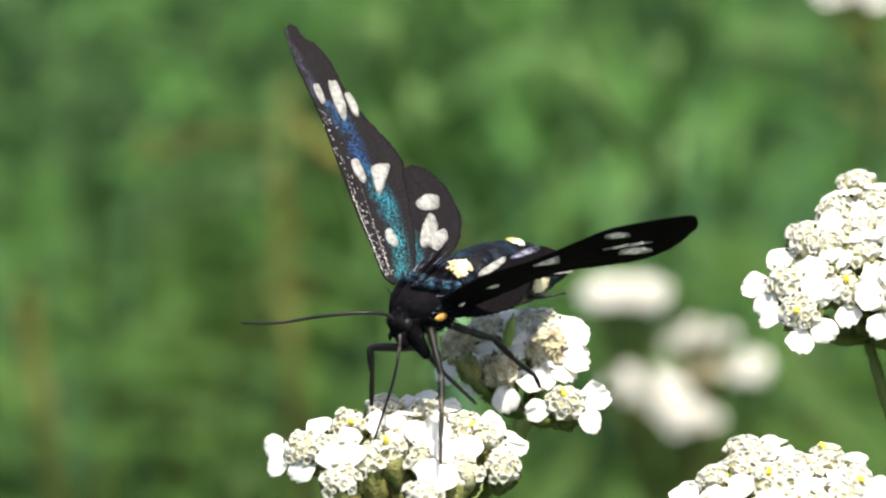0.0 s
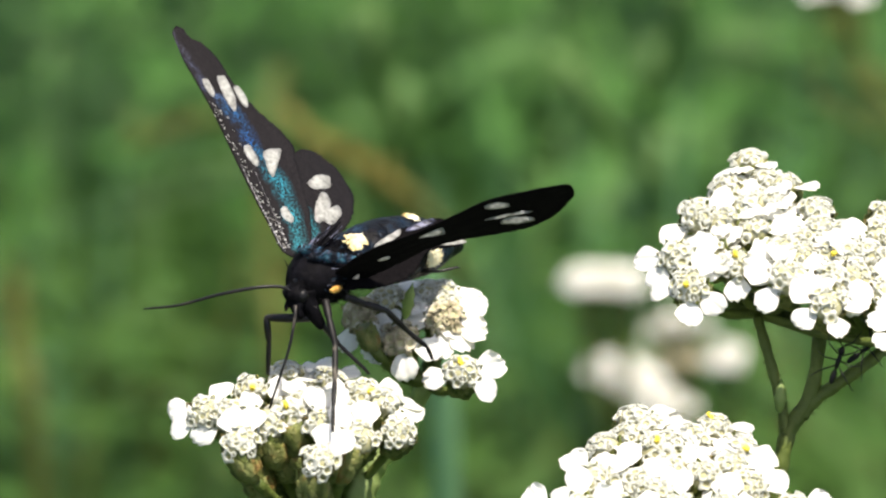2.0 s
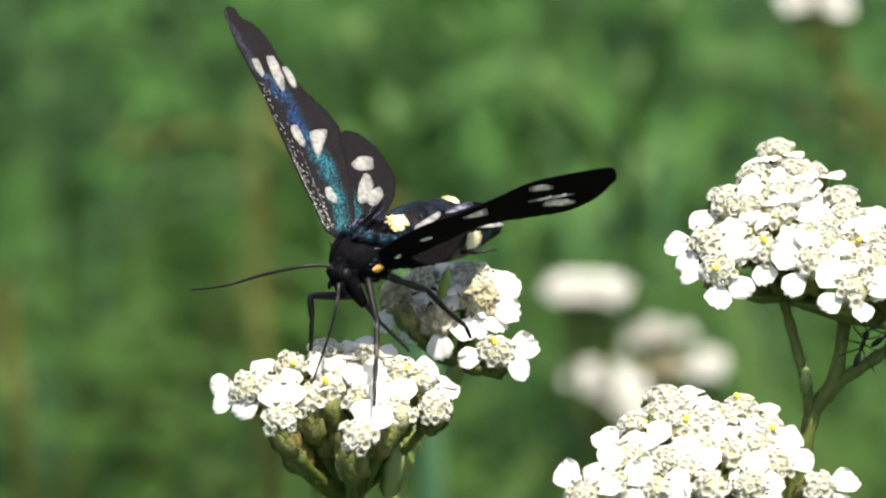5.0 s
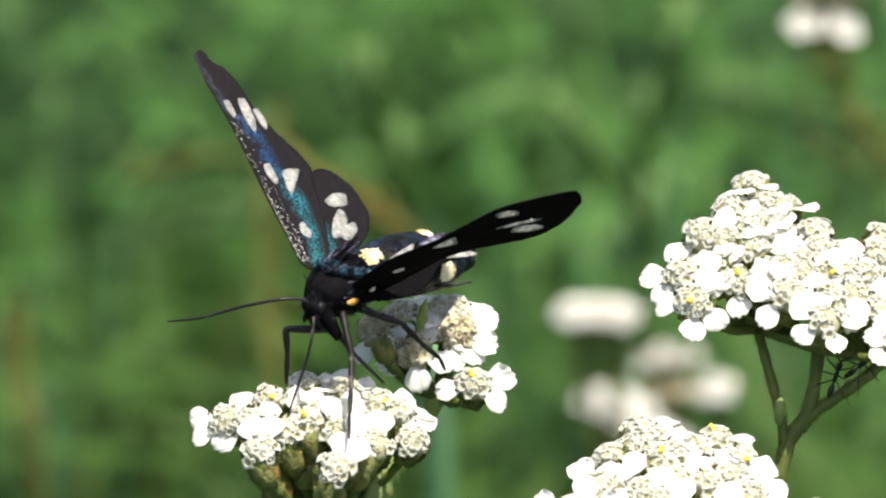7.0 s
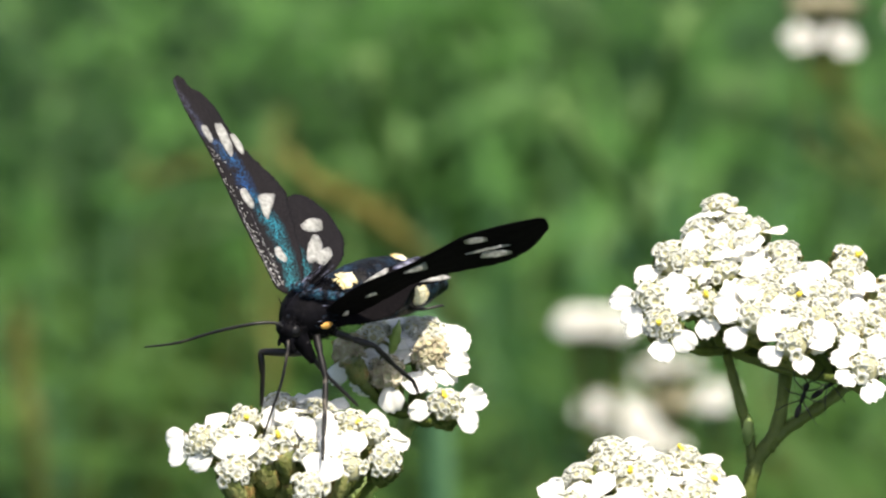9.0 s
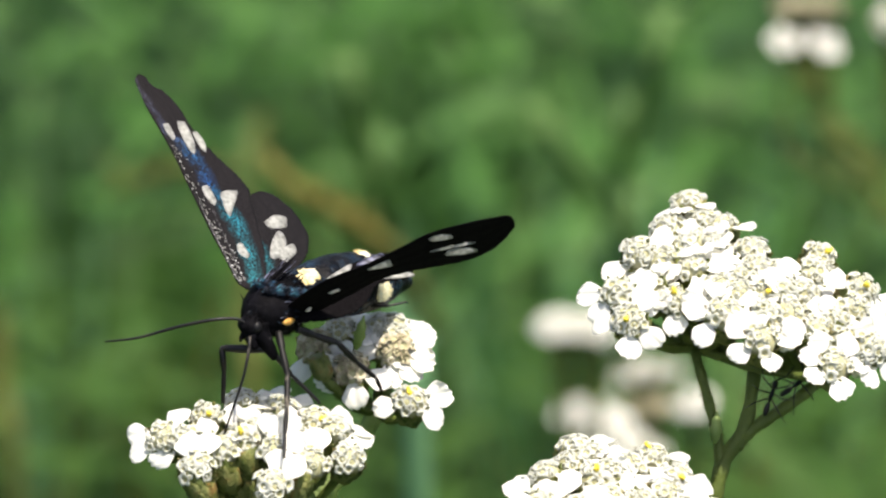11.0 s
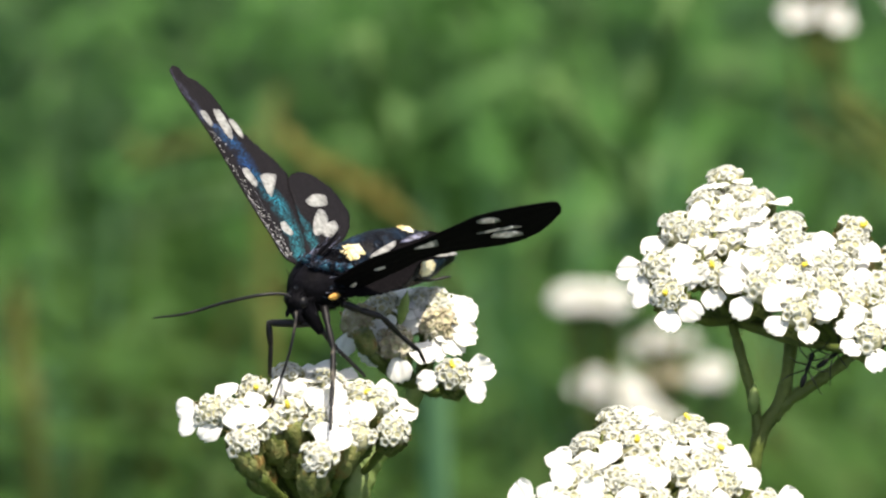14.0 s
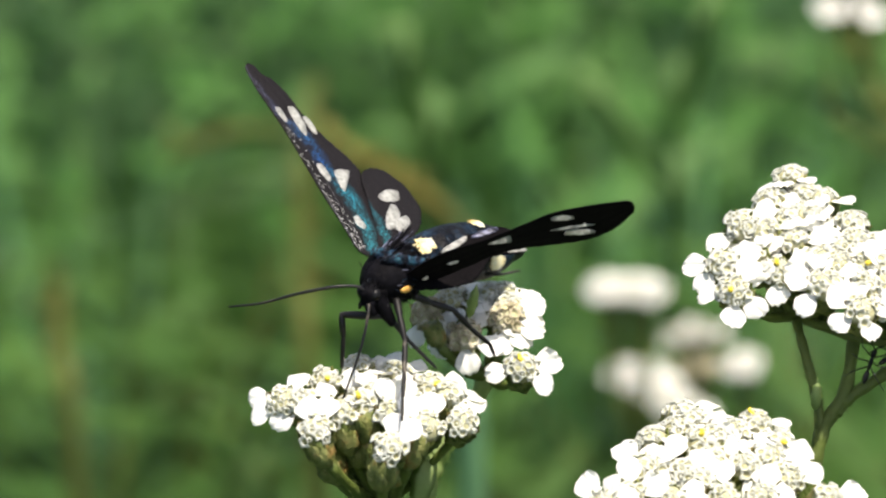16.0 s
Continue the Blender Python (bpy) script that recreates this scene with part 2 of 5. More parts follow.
def eye_look(t, b):
    b.inputs["Base Color"].default_value = (0.005, 0.005, 0.006, 1)
    b.inputs["Specular IOR Level"].default_value = 0.2
    b.inputs["Roughness"].default_value = 0.5
    n = noise_node(t, 5200, 1)
    bump(t, b, n.outputs[0], 0.3, 0.00005)


def blade_look(stops, through):
    def build(t, b):
        n = noise_node(t, 24, 4)
        v = maths(t, "ADD", maths(t, "MULTIPLY", island_of(t), 0.5), maths(t, "MULTIPLY", maths(t, "SUBTRACT", n.outputs[0], 0.27), 1.05))
        c = ramp(t, v, stops).outputs[0]
        t.links.new(c, b.inputs["Base Color"])
        b.inputs["Roughness"].default_value = 0.6
        b.inputs["Specular IOR Level"].default_value = 0.2
        thin(t, b, c, through)
    return build


def soil_look(t, b):
    n = noise_node(t, 9, 8, 0.65)
    f = noise_node(t, 160, 4)
    c = ramp(t, n.outputs[0], [(0.3, (0.032, 0.07, 0.013)), (0.55, (0.052, 0.11, 0.022)), (0.75, (0.09, 0.11, 0.036))]).outputs[0]
    t.links.new(mixed(t, c, (0.5, 0.45, 0.4), f.outputs[0], "MULTIPLY"), b.inputs["Base Color"])
    b.inputs["Roughness"].default_value = 0.95
    bump(t, b, f.outputs[0], 0.8, 0.01)


PETAL = material("white_petal", petal_look)
FLORET = material("cream_floret", floret_look)
WITHERED = material("faded_floret", withered_look)
THROAT = material("floret_throat", throat_look)
ANTHER = material("yellow_pollen", anther_look)
BRACT = material("green_bract", bract_look)
STEM = material("downy_stem", stem_look)
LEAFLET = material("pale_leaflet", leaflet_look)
FUR = material("black_fur", fur_look)
SHEEN = material("blue_black_body", sheen_look)
TEAL = material("teal_scales", teal_look)
YELLOW = material("yellow_band", yellow_look)
ORANGE = material("orange_patch", orange_look)
SPOT = material("white_wing_scales", scale_spot_look)
VIOLET = material("violet_scales", violet_look)
WING_BLUE = material("wing_blue_black", wing_look([(0.0, -0.2, 0.7), (0.1, 0.45, 0.75), (0.28, 0.9, 0.95), (0.4, 0.6, 0.75), (0.58, 0.6, 0.85), (0.66, 0.25, 0.66), (0.72, -0.36, 0.42), (0.95, -0.5, 0.28)]))
WING_HIND = material("wing_violet_black", wing_look([(0.0, 1.2, 0.6), (0.12, 1.75, 0.6), (0.22, 1.9, 0.3), (0.3, 1.9, 0.0)]))
WING_DARK = material("wing_underside", wing_look(None, gloss=0.02, depth=0.5, rough=0.8))
VEIN = material("wing_vein", vein_look)
LEG = material("black_leg", leg_look)
PALE_LEG = material("grey_brown_leg", pale_leg_look)
EYE = material("compound_eye", eye_look)
GRASS = material("meadow_grass", blade_look([(0.0, (0.017, 0.056, 0.015)), (0.38, (0.034, 0.1, 0.028)), (0.68, (0.08, 0.165, 0.068)),
                                             (0.9, (0.16, 0.19, 0.09))], 0.5))
FORB = material("meadow_leaf", blade_look([(0.0, (0.034, 0.108, 0.016)), (0.45, (0.052, 0.146, 0.026)), (0.7, (0.08, 0.18, 0.046)), (0.9, (0.13, 0.22, 0.08))], 0.4))
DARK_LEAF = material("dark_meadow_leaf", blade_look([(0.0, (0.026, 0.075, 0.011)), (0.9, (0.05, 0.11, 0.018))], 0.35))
PALE_STEM = material("pale_grass_stem", blade_look([(0.0, (0.11, 0.255, 0.115)), (0.9, (0.21, 0.4, 0.2))], 0.35))
STRAW = material("dry_stalk", blade_look([(0.0, (0.15, 0.13, 0.03)), (0.9, (0.28, 0.235, 0.065))], 0.3))
OLIVE = material("olive_stalk", blade_look([(0.0, (0.085, 0.1, 0.022)), (0.9, (0.13, 0.14, 0.035))], 0.3))
LIGHT_GREEN = material("light_green_grass", blade_look([(0.0, (0.1, 0.22, 0.055)), (0.9, (0.19, 0.31, 0.11))], 0.4))
WITHERED_GRASS = material("brownish_grass", blade_look([(0.0, (0.06, 0.065, 0.015)), (0.5, (0.09, 0.09, 0.022)), (0.9, (0.13, 0.105, 0.03))], 0.3))
SOIL = material("mossy_soil", soil_look)


# ---- mesh helpers ----
def mesh_of(name, verts, faces, mats, which=None, smooth=True):
    me = bpy.data.meshes.new(name)
    me.from_pydata([tuple(v) for v in verts], [], [tuple(f) for f in faces])
    for m in mats:
        me.materials.append(m)
    if which is not None:
        me.polygons.foreach_set("material_index", np.asarray(which, dtype=np.int32))
    me.polygons.foreach_set("use_smooth", np.full(len(me.polygons), smooth))
    me.update()
    return me


def part(name, me, parent, label="", m=None):
    ob = new(name, me)
    ob.parent = parent
    if m is not None:
        ob.matrix_basis = m
    return tagged(ob, label)


class Shape:
    """Collects the faces of one mesh, in millimetres."""

    def __init__(self):
        self.v, self.f, self.w = [], [], []

    def grid(self, rows, slot=0, closed=False):
        base, n = len(self.v), len(rows[0])
        for r in rows:
            self.v += [Vector(p) for p in r]
        for i in range(len(rows) - 1):
            for j in range(n if closed else n - 1):
                k = (j + 1) % n
                self.f.append((base + i * n + j, base + i * n + k, base + (i + 1) * n + k, base + (i + 1) * n + j))
                self.w.append(slot)
        return base

    def cap(self, ring, slot=0, flip=False):
        self.f.append(tuple(ring[::-1] if flip else ring))
        self.w.append(slot)

    def tube(self, pts, radii, sides=8, slot=0, ends=True):
        """A round tube through points, with a radius at each."""
        pts = [Vector(p) for p in pts]
        rows, side = [], None
        for i, p in enumerate(pts):
            ahead = (pts[min(i + 1, len(pts) - 1)] - pts[max(i - 1, 0)]).normalized()
            if side is None:
                side = ahead.orthogonal().normalized()
            side = (side - ahead * side.dot(ahead)).normalized()
            up = ahead.cross(side)
            rows.append([p + radii[i] * (side * math.cos(a) + up * math.sin(a))
                         for a in (2 * math.pi * k / sides for k in range(sides))])
        b = self.grid(rows, slot, True)
        if ends:
            self.cap(list(range(b, b + sides)), slot, True)
            e = b + (len(pts) - 1) * sides
            self.cap(list(range(e, e + sides)), slot)
        return self

    def ball(self, c, axes, slot=0, n=12, m=8, rough=0.0):
        """An ellipsoid about c whose three half axes are given as vectors."""
        c, (a, b, d) = Vector(c), [Vector(x) for x in axes]
        rows = []
        for i in range(m + 1):
            th = math.pi * (0.02 + 0.96 * i / m)
            rows.append([c + (a * math.cos(th) + math.sin(th) * (b * math.cos(ph) + d * math.sin(ph)))
                         * (1 + rough * (random.random() - 0.5)) for ph in (2 * math.pi * k / n for k in range(n))])
        s = self.grid(rows, slot, True)
        self.cap(list(range(s, s + n)), slot, True)
        self.cap(list(range(s + m * n, s + m * n + n)), slot)
        return self

    def done(self, name, mats, origin=(0, 0, 0), smooth=True):
        o = Vector(origin)
        return mesh_of(name, [(p - o) * MM for p in self.v], self.f, mats, self.w, smooth)


def bend(points, n=6):
    """A smooth line through points (Catmull-Rom)."""
    p = [Vector(q) for q in points]
    p = [2 * p[0] - p[1]] + p + [2 * p[-1] - p[-2]]
    out = []
    for i in range(1, len(p) - 2):
        for k in range(n):
            s = k / n
            out.append(0.5 * (2 * p[i] + (p[i + 1] - p[i - 1]) * s + (2 * p[i - 1] - 5 * p[i] + 4 * p[i + 1] - p[i + 2]) * s * s
                              + (3 * p[i] - p[i - 1] - 3 * p[i + 1] + p[i + 2]) * s ** 3))
    return out + [p[-2]]


def lerp_radii(a, b, n):
    return [a + (b - a) * i / (n - 1) for i in range(n)]


# ---- ground and meadow ----
def ground():
    s = Shape()
    steps = [-400, -40, -6, -2.5, -1.2, -0.6, -0.3, 0, 0.3, 0.6, 0.9, 1.2, 1.6, 2.2, 3.2, 6, 40, 400]
    rows = [[(x * 1000, y * 1000, 1000 * 0.02 * (noise.noise((x * 1.7, y * 1.7, 0)) if abs(x) + abs(y) < 20 else 0) - 12) for x in steps]
            for y in steps]
    s.grid(rows)
    tagged(new("ground", s.done("ground", [SOIL])), "dark mossy meadow soil under the grass", "ground", kind="structure")


def blades(name, count, spot, height, width, curl, seed, mat, label, steps=5, spread=1.0, leaf=False, lift=0.17):
    """Arching blades or leaves as one mesh."""
    rng = np.random.default_rng(seed)
    places, reach, fall = spot
    r, a = reach * rng.uniform(0, 1, count) ** fall, rng.uniform(0, 2 * np.pi, count)
    foot = np.asarray(places)[np.arange(count) % len(places)]
    px, py = foot[:, 0] + r * np.cos(a), foot[:, 1] + r * np.sin(a)
    h = rng.uniform(*height, count) * (0.8 + 0.2 * np.sin(px * 5 + 1) * np.sin(py * 4) + 0.16 * np.sin(px * 95 + 14 * py) * np.sin(py * 70 + 1))
    wd = rng.uniform(*width, count)
    turn, face = rng.uniform(0, 2 * np.pi, count), rng.uniform(0, 2 * np.pi, count)
    lean = rng.uniform(0.05, curl, count) * spread
    z0 = rng.uniform(0.0, lift, count) if leaf else np.full(count, -0.015)
    rise = h * (rng.uniform(-0.2, 0.9, count) if leaf else 1.0)
    s = np.linspace(0, 1, steps + 1)[None, :]
    cx = px[:, None] + np.cos(turn)[:, None] * lean[:, None] * h[:, None] * s ** 1.8
    cy = py[:, None] + np.sin(turn)[:, None] * lean[:, None] * h[:, None] * s ** 1.8
    if leaf:
        cx, cy = px[:, None] + np.cos(turn)[:, None] * h[:, None] * s, py[:, None] + np.sin(turn)[:, None] * h[:, None] * s
    drop = 0.55 * np.minimum(lean, 1.4)[:, None] * s ** 3 * h[:, None]
    cz = z0[:, None] + rise[:, None] * s - (drop if not leaf else 0.35 * h[:, None] * s ** 2)
    prof = (np.sin(np.pi * (0.1 + 0.88 * s)) ** 0.7) if leaf else np.clip(1.0 - s ** 2.2, 0.04, 1) * (0.6 + 0.4 * np.minimum(s * 5, 1))
    half = wd[:, None] * prof / 2
    fx, fy = (-np.sin(turn), np.cos(turn)) if leaf else (np.cos(face), np.sin(face))
    tilt = rng.uniform(-0.5, 0.5, count)[:, None] if leaf else 0.0
    L = np.stack([cx - fx[:, None] * half, cy - fy[:, None] * half, cz - tilt * half], -1)
    R = np.stack([cx + fx[:, None] * half, cy + fy[:, None] * half, cz + tilt * half], -1)
    verts = np.stack([L, R], 2).reshape(-1, 3)
    k = (steps + 1) * 2
    base = (np.arange(count) * k)[:, None] + (np.arange(steps) * 2)[None, :]
    faces = np.stack([base, base + 1, base + 3, base + 2], -1).reshape(-1, 4)
    me = mesh_of(name, verts.tolist(), faces.tolist(), [mat])
    tagged(new(name, me), label, "grass" if not leaf else "leaves", kind="stuff")


ground()
blades("meadow_grass", 44000, ([(0.0, 1.0)], 3.2, 1.3), (0.1, 0.28), (0.0016, 0.0048), 1.8, 11, GRASS, "arching green meadow grass blades, out of focus")
blades("far_grass", 16000, ([(0.0, 2.0)], 12.0, 0.8), (0.1, 0.34), (0.008, 0.018), 1.2, 12, GRASS, "distant green meadow grass", 3)
blades("near_grass", 3500, ([(0.0, -0.1)], 0.7, 0.7), (0.06, 0.22), (0.003, 0.006), 1.1, 13, GRASS, "short green grass round the yarrow stem", 4)
blades("meadow_leaves", 16000, ([(0.0, 0.95)], 2.6, 1.25), (0.015, 0.045), (0.002, 0.0055), 0.6, 14, FORB, "broad green herb leaves among the grass", 5, 1.0, True)
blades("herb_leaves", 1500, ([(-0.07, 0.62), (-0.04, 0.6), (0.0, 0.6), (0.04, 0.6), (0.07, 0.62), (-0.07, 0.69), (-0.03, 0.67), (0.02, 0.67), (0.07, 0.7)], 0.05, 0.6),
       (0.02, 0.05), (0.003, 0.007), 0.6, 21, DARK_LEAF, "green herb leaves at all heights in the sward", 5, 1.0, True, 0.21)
blades("ground_cover", 16000, ([(0.0, 0.95)], 1.6, 1.1), (0.02, 0.08), (0.003, 0.007), 1.6, 15, FORB, "low green ground cover under the grass", 3)
blades("thin_stems", 260, ([(-0.07, 0.64), (-0.035, 0.66), (0.0, 0.64), (0.04, 0.66), (0.075, 0.64), (-0.07, 0.75), (-0.03, 0.78), (0.01, 0.76), (0.05, 0.77), (0.085, 0.75)], 0.04, 0.6),
       (0.14, 0.25), (0.0014, 0.003), 1.0, 22, LIGHT_GREEN, "thin pale stems standing among the grass", 4)
blades("dry_grass", 900, ([(0.065, 0.637), (0.07, 0.655), (0.055, 0.642), (-0.073, 0.637)], 0.016, 0.5), (0.17, 0.25), (0.003, 0.006), 0.5, 16,
       WITHERED_GRASS, "dull brownish grass low in the meadow", 4)
blades("dry_blades", 150, ([(-0.067, 0.792), (-0.031, 0.716), (-0.029, 0.69), (-0.048, 0.763), (-0.072, 0.763)], 0.008, 0.5), (0.17, 0.25), (0.002, 0.005), 0.7, 17,
       STRAW, "few dry straw blades among green grass", 4)
blades("light_grass", 240, ([(-0.02, 0.768), (0.018, 0.745), (0.026, 0.72), (-0.059, 0.718), (-0.006, 0.768), (0.053, 0.805), (-0.032, 0.747)], 0.007, 0.5),
       (0.19, 0.26), (0.004, 0.008), 0.35, 18, LIGHT_GREEN, "taller pale green grass blades further back", 4)
blades("blue_green_grass", 300, ([(-0.082, 0.781), (-0.08, 0.752), (-0.009, 0.797), (0.043, 0.805), (0.04, 0.778), (0.046, 0.82)], 0.009, 0.5),
       (0.19, 0.27), (0.004, 0.008), 0.3, 20, PALE_STEM, "broad bluish green grass blades standing upright", 4)
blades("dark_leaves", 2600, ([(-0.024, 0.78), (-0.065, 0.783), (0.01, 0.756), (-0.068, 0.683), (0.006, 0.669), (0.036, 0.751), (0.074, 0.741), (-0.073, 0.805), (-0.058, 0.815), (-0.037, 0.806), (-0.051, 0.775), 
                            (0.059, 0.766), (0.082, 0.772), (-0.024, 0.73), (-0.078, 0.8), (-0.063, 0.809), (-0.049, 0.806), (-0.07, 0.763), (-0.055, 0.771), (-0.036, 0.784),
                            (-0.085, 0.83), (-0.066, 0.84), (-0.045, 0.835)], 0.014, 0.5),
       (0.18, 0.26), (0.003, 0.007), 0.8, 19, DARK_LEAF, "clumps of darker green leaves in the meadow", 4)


# ---- yarrow ----
def petal_mesh(seed):
    """A broad white ray, pleated lengthwise, with three blunt lobes at its end."""
    rng = random.Random(seed)
    s, n, m = Shape(), 8, 13
    wide, long, droop = 0.92 * rng.uniform(0.9, 1.12), 1.78 * rng.uniform(0.88, 1.1), rng.uniform(-0.15, 0.5)
    skew, notch, cup = rng.uniform(-0.14, 0.14), rng.uniform(0.08, 0.2), rng.uniform(-0.12, 0.3)
    ripple, phase = rng.uniform(0.03, 0.07), rng.uniform(0, 6)
    top = []
    for i in range(n):
        r = i / (n - 1)
        row = []
        for j in range(m):
            a = 2 * j / (m - 1) - 1
            half = wide * (0.3 + 0.7 * math.sin(min(1.0, r * 1.35) * math.pi / 2)) * (1 - 0.24 * max(0, r - 0.7) / 0.3)
            reach = long * r * (1 - 0.15 * a * a * r + skew * a * r) + notch * (abs(math.cos(a * math.pi * 1.5)) - 0.6) * r ** 5
            z = (0.10 + 0.25 * r - droop * r * r * 1.4 + cup * a * a * r - ripple * math.cos(a * 9.5) * r
                 + 0.05 * math.sin(5 * r + phase + 2 * a) * r)
            row.append(Vector((reach, a * half, z)))
        top.append(row)
    rows = [row + [p - Vector((0, 0, 0.035)) for p in row[::-1]] for row in top]
    b = s.grid(rows, 0, True)
    k = 2 * m
    s.cap(list(range(b, b + k)), 0, True)
    s.cap(list(range(b + (n - 1) * k, b + n * k)))
    return s.done("petal", [PETAL])


def disc_mesh(seed, count, pollen, floret=None):
    """A dome of small tubular florets, each with five spreading, uneven lobes."""
    rng = random.Random(seed)
    s = Shape()
    s.ball((0, 0, -0.3), ((0, 0, 1.0), (1.1, 0, 0), (0, 1.1, 0)), 1, 12, 6)
    for i in range(count):
        r = math.sqrt((i + 0.4) / count)
        a = i * 2.39996 + rng.uniform(-0.3, 0.3)
        tilt = r * 0.85
        n = Vector((math.sin(tilt) * math.cos(a), math.sin(tilt) * math.sin(a), math.cos(tilt)))
        foot = Vector((0.98 * r * math.cos(a), 0.98 * r * math.sin(a), 0.38 - 0.4 * r * r)) + n * rng.uniform(-0.07, 0.07)
        n = (n + Vector((rng.gauss(0, 0.12), rng.gauss(0, 0.12), rng.gauss(0, 0.12)))).normalized()
        side = n.orthogonal().normalized()
        up = n.cross(side)
        turn = rng.uniform(0, 6)
        size = rng.uniform(0.8, 1.12)
        opening = rng.random() > 0.2
        wild = [rng.uniform(0.82, 1.2) for _ in range(5)]

        def ring(z, rad, lobe, lift=0.0, uneven=0.0):
            out = []
            for k in range(20):
                q = 2 * math.pi * k / 20
                w = 1 + uneven * (wild[((k + 2) // 4) % 5] - 1)
                out.append(foot + n * (z + lift * math.cos(5 * q) * w) + (side * math.cos(q + turn) + up * math.sin(q + turn))
                           * rad * size * (1 + lobe * math.cos(5 * q)) * w)
            return out
        if opening:
            flare = rng.uniform(0.85, 1.1)
            s.grid([ring(-0.3, 0.17, 0), ring(0.1, 0.22, 0), ring(0.27, 0.29, 0.06), ring(0.33, 0.4 * flare, 0.2, -0.05, 1),
                    ring(0.37, 0.39 * flare, 0.19, -0.03, 1), ring(0.38, 0.29, 0.08, 0.02), ring(0.31, 0.22, 0)], 0, True)
            b = s.grid([ring(0.31, 0.22, 0), ring(0.16, 0.16, 0)], 1, True)
            s.cap(list(range(b + 20, b + 40)), 1)
            if rng.random() < 0.3:
                s.tube([foot + n * 0.12, foot + n * 0.34, foot + n * rng.uniform(0.4, 0.5) + side * 0.05], [0.06, 0.09, 0.06], 6, 0)
        else:
            s.grid([ring(-0.3, 0.17, 0), ring(0.1, 0.24, 0), ring(0.3, 0.24, 0.08), ring(0.42, 0.1, 0.05)], 0, True)
        if i < pollen:
            s.tube([foot + n * 0.2, foot + n * 0.42, foot + n * 0.85 + side * 0.12], [0.14, 0.19, 0.14], 7, 2)
            s.tube([foot + n * 0.4, foot + n * 0.6 + up * 0.2], [0.12, 0.1], 6, 2)
    return s.done("disc", [floret or FLORET, THROAT, ANTHER])


def cup_mesh(seed):
    """The green cup of overlapping bracts under a head, on a short stalk."""
    rng = random.Random(seed)
    s = Shape()
    prof = [(-3.1, 0.26), (-2.9, 0.5), (-2.5, 0.84), (-1.8, 1.02), (-1.0, 1.05), (-0.4, 1.0), (0.0, 0.92)]
    s.tube([(0, 0, z) for z, _ in prof], [r for _, r in prof], 12)
    for row, (z0, ln, count, rad) in enumerate([(-2.6, 1.1, 5, 0.86), (-2.1, 1.25, 7, 1.0), (-1.55, 1.3, 8, 1.06), (-1.05, 1.2, 8, 1.06)]):
        for i in range(count):
            a = 2 * math.pi * (i + 0.5 * row) / count + rng.uniform(-0.14, 0.14)
            out, tan = Vector((math.cos(a), math.sin(a), 0)), Vector((-math.sin(a), math.cos(a), 0))
            rows, curl = [], rng.uniform(0.05, 0.3)
            for q, w in ((0, 0.3), (0.35, 0.46), (0.7, 0.4), (0.9, 0.22), (1.0, 0.05)):
                c = out * (rad + 0.06 + 0.04 * q + curl * q ** 3) + Vector((0, 0, z0 + ln * q * rng.uniform(0.95, 1.05)))
                rows.append([c - tan * w - out * 0.12, c + out * 0.1, c + tan * w - out * 0.12])
            s.grid(rows)
    return s.done("flower_head", [BRACT])


def deep_cup_mesh(seed):
    """A deep upright cup of four rows of overlapping pointed bracts, drawn in below to its stalk."""
    rng = random.Random(seed)
    s = Shape()
    prof = [(-3.0, 0.26), (-2.8, 0.48), (-2.45, 0.78), (-1.9, 0.96), (-1.2, 0.98), (-0.6, 0.92), (0.0, 0.8)]
    s.tube([(0, 0, z) for z, _ in prof], [r for _, r in prof], 12)
    for row, (z0, count) in enumerate([(-2.55, 5), (-2.05, 6), (-1.5, 7), (-1.0, 7)]):
        for i in range(count):
            a = 2 * math.pi * (i + 0.5 * row) / count + rng.uniform(-0.16, 0.16)
            out, tan = Vector((math.cos(a), math.sin(a), 0)), Vector((-math.sin(a), math.cos(a), 0))
            ln, curl = rng.uniform(0.95, 1.3), rng.uniform(0.0, 0.2)
            rows = []
            for q, w in ((0, 0.3), (0.3, 0.42), (0.6, 0.36), (0.85, 0.2), (1.0, 0.04)):
                z = z0 + ln * q
                rad = float(np.interp(z, [p[0] for p in prof], [p[1] for p in prof])) + 0.09 + curl * q ** 3
                c = out * rad + Vector((0, 0, z))
                rows.append([c - tan * w - out * 0.1, c + out * 0.08, c + tan * w - out * 0.1])
            s.grid(rows)
    return s.done("bract_cup", [BRACT])


PETALS = [petal_mesh(k) for k in range(14)]
DISCS = [disc_mesh(k, 12 + k % 4, 0) for k in range(8)]
POLLEN = [disc_mesh(20 + k, 13, 1) for k in range(4)]
FADED = [disc_mesh(40 + k, 13, 0, WITHERED) for k in range(2)]
DEEP_CUPS = [deep_cup_mesh(k) for k in range(4)]
CUPS = [cup_mesh(k) for k in range(3)]


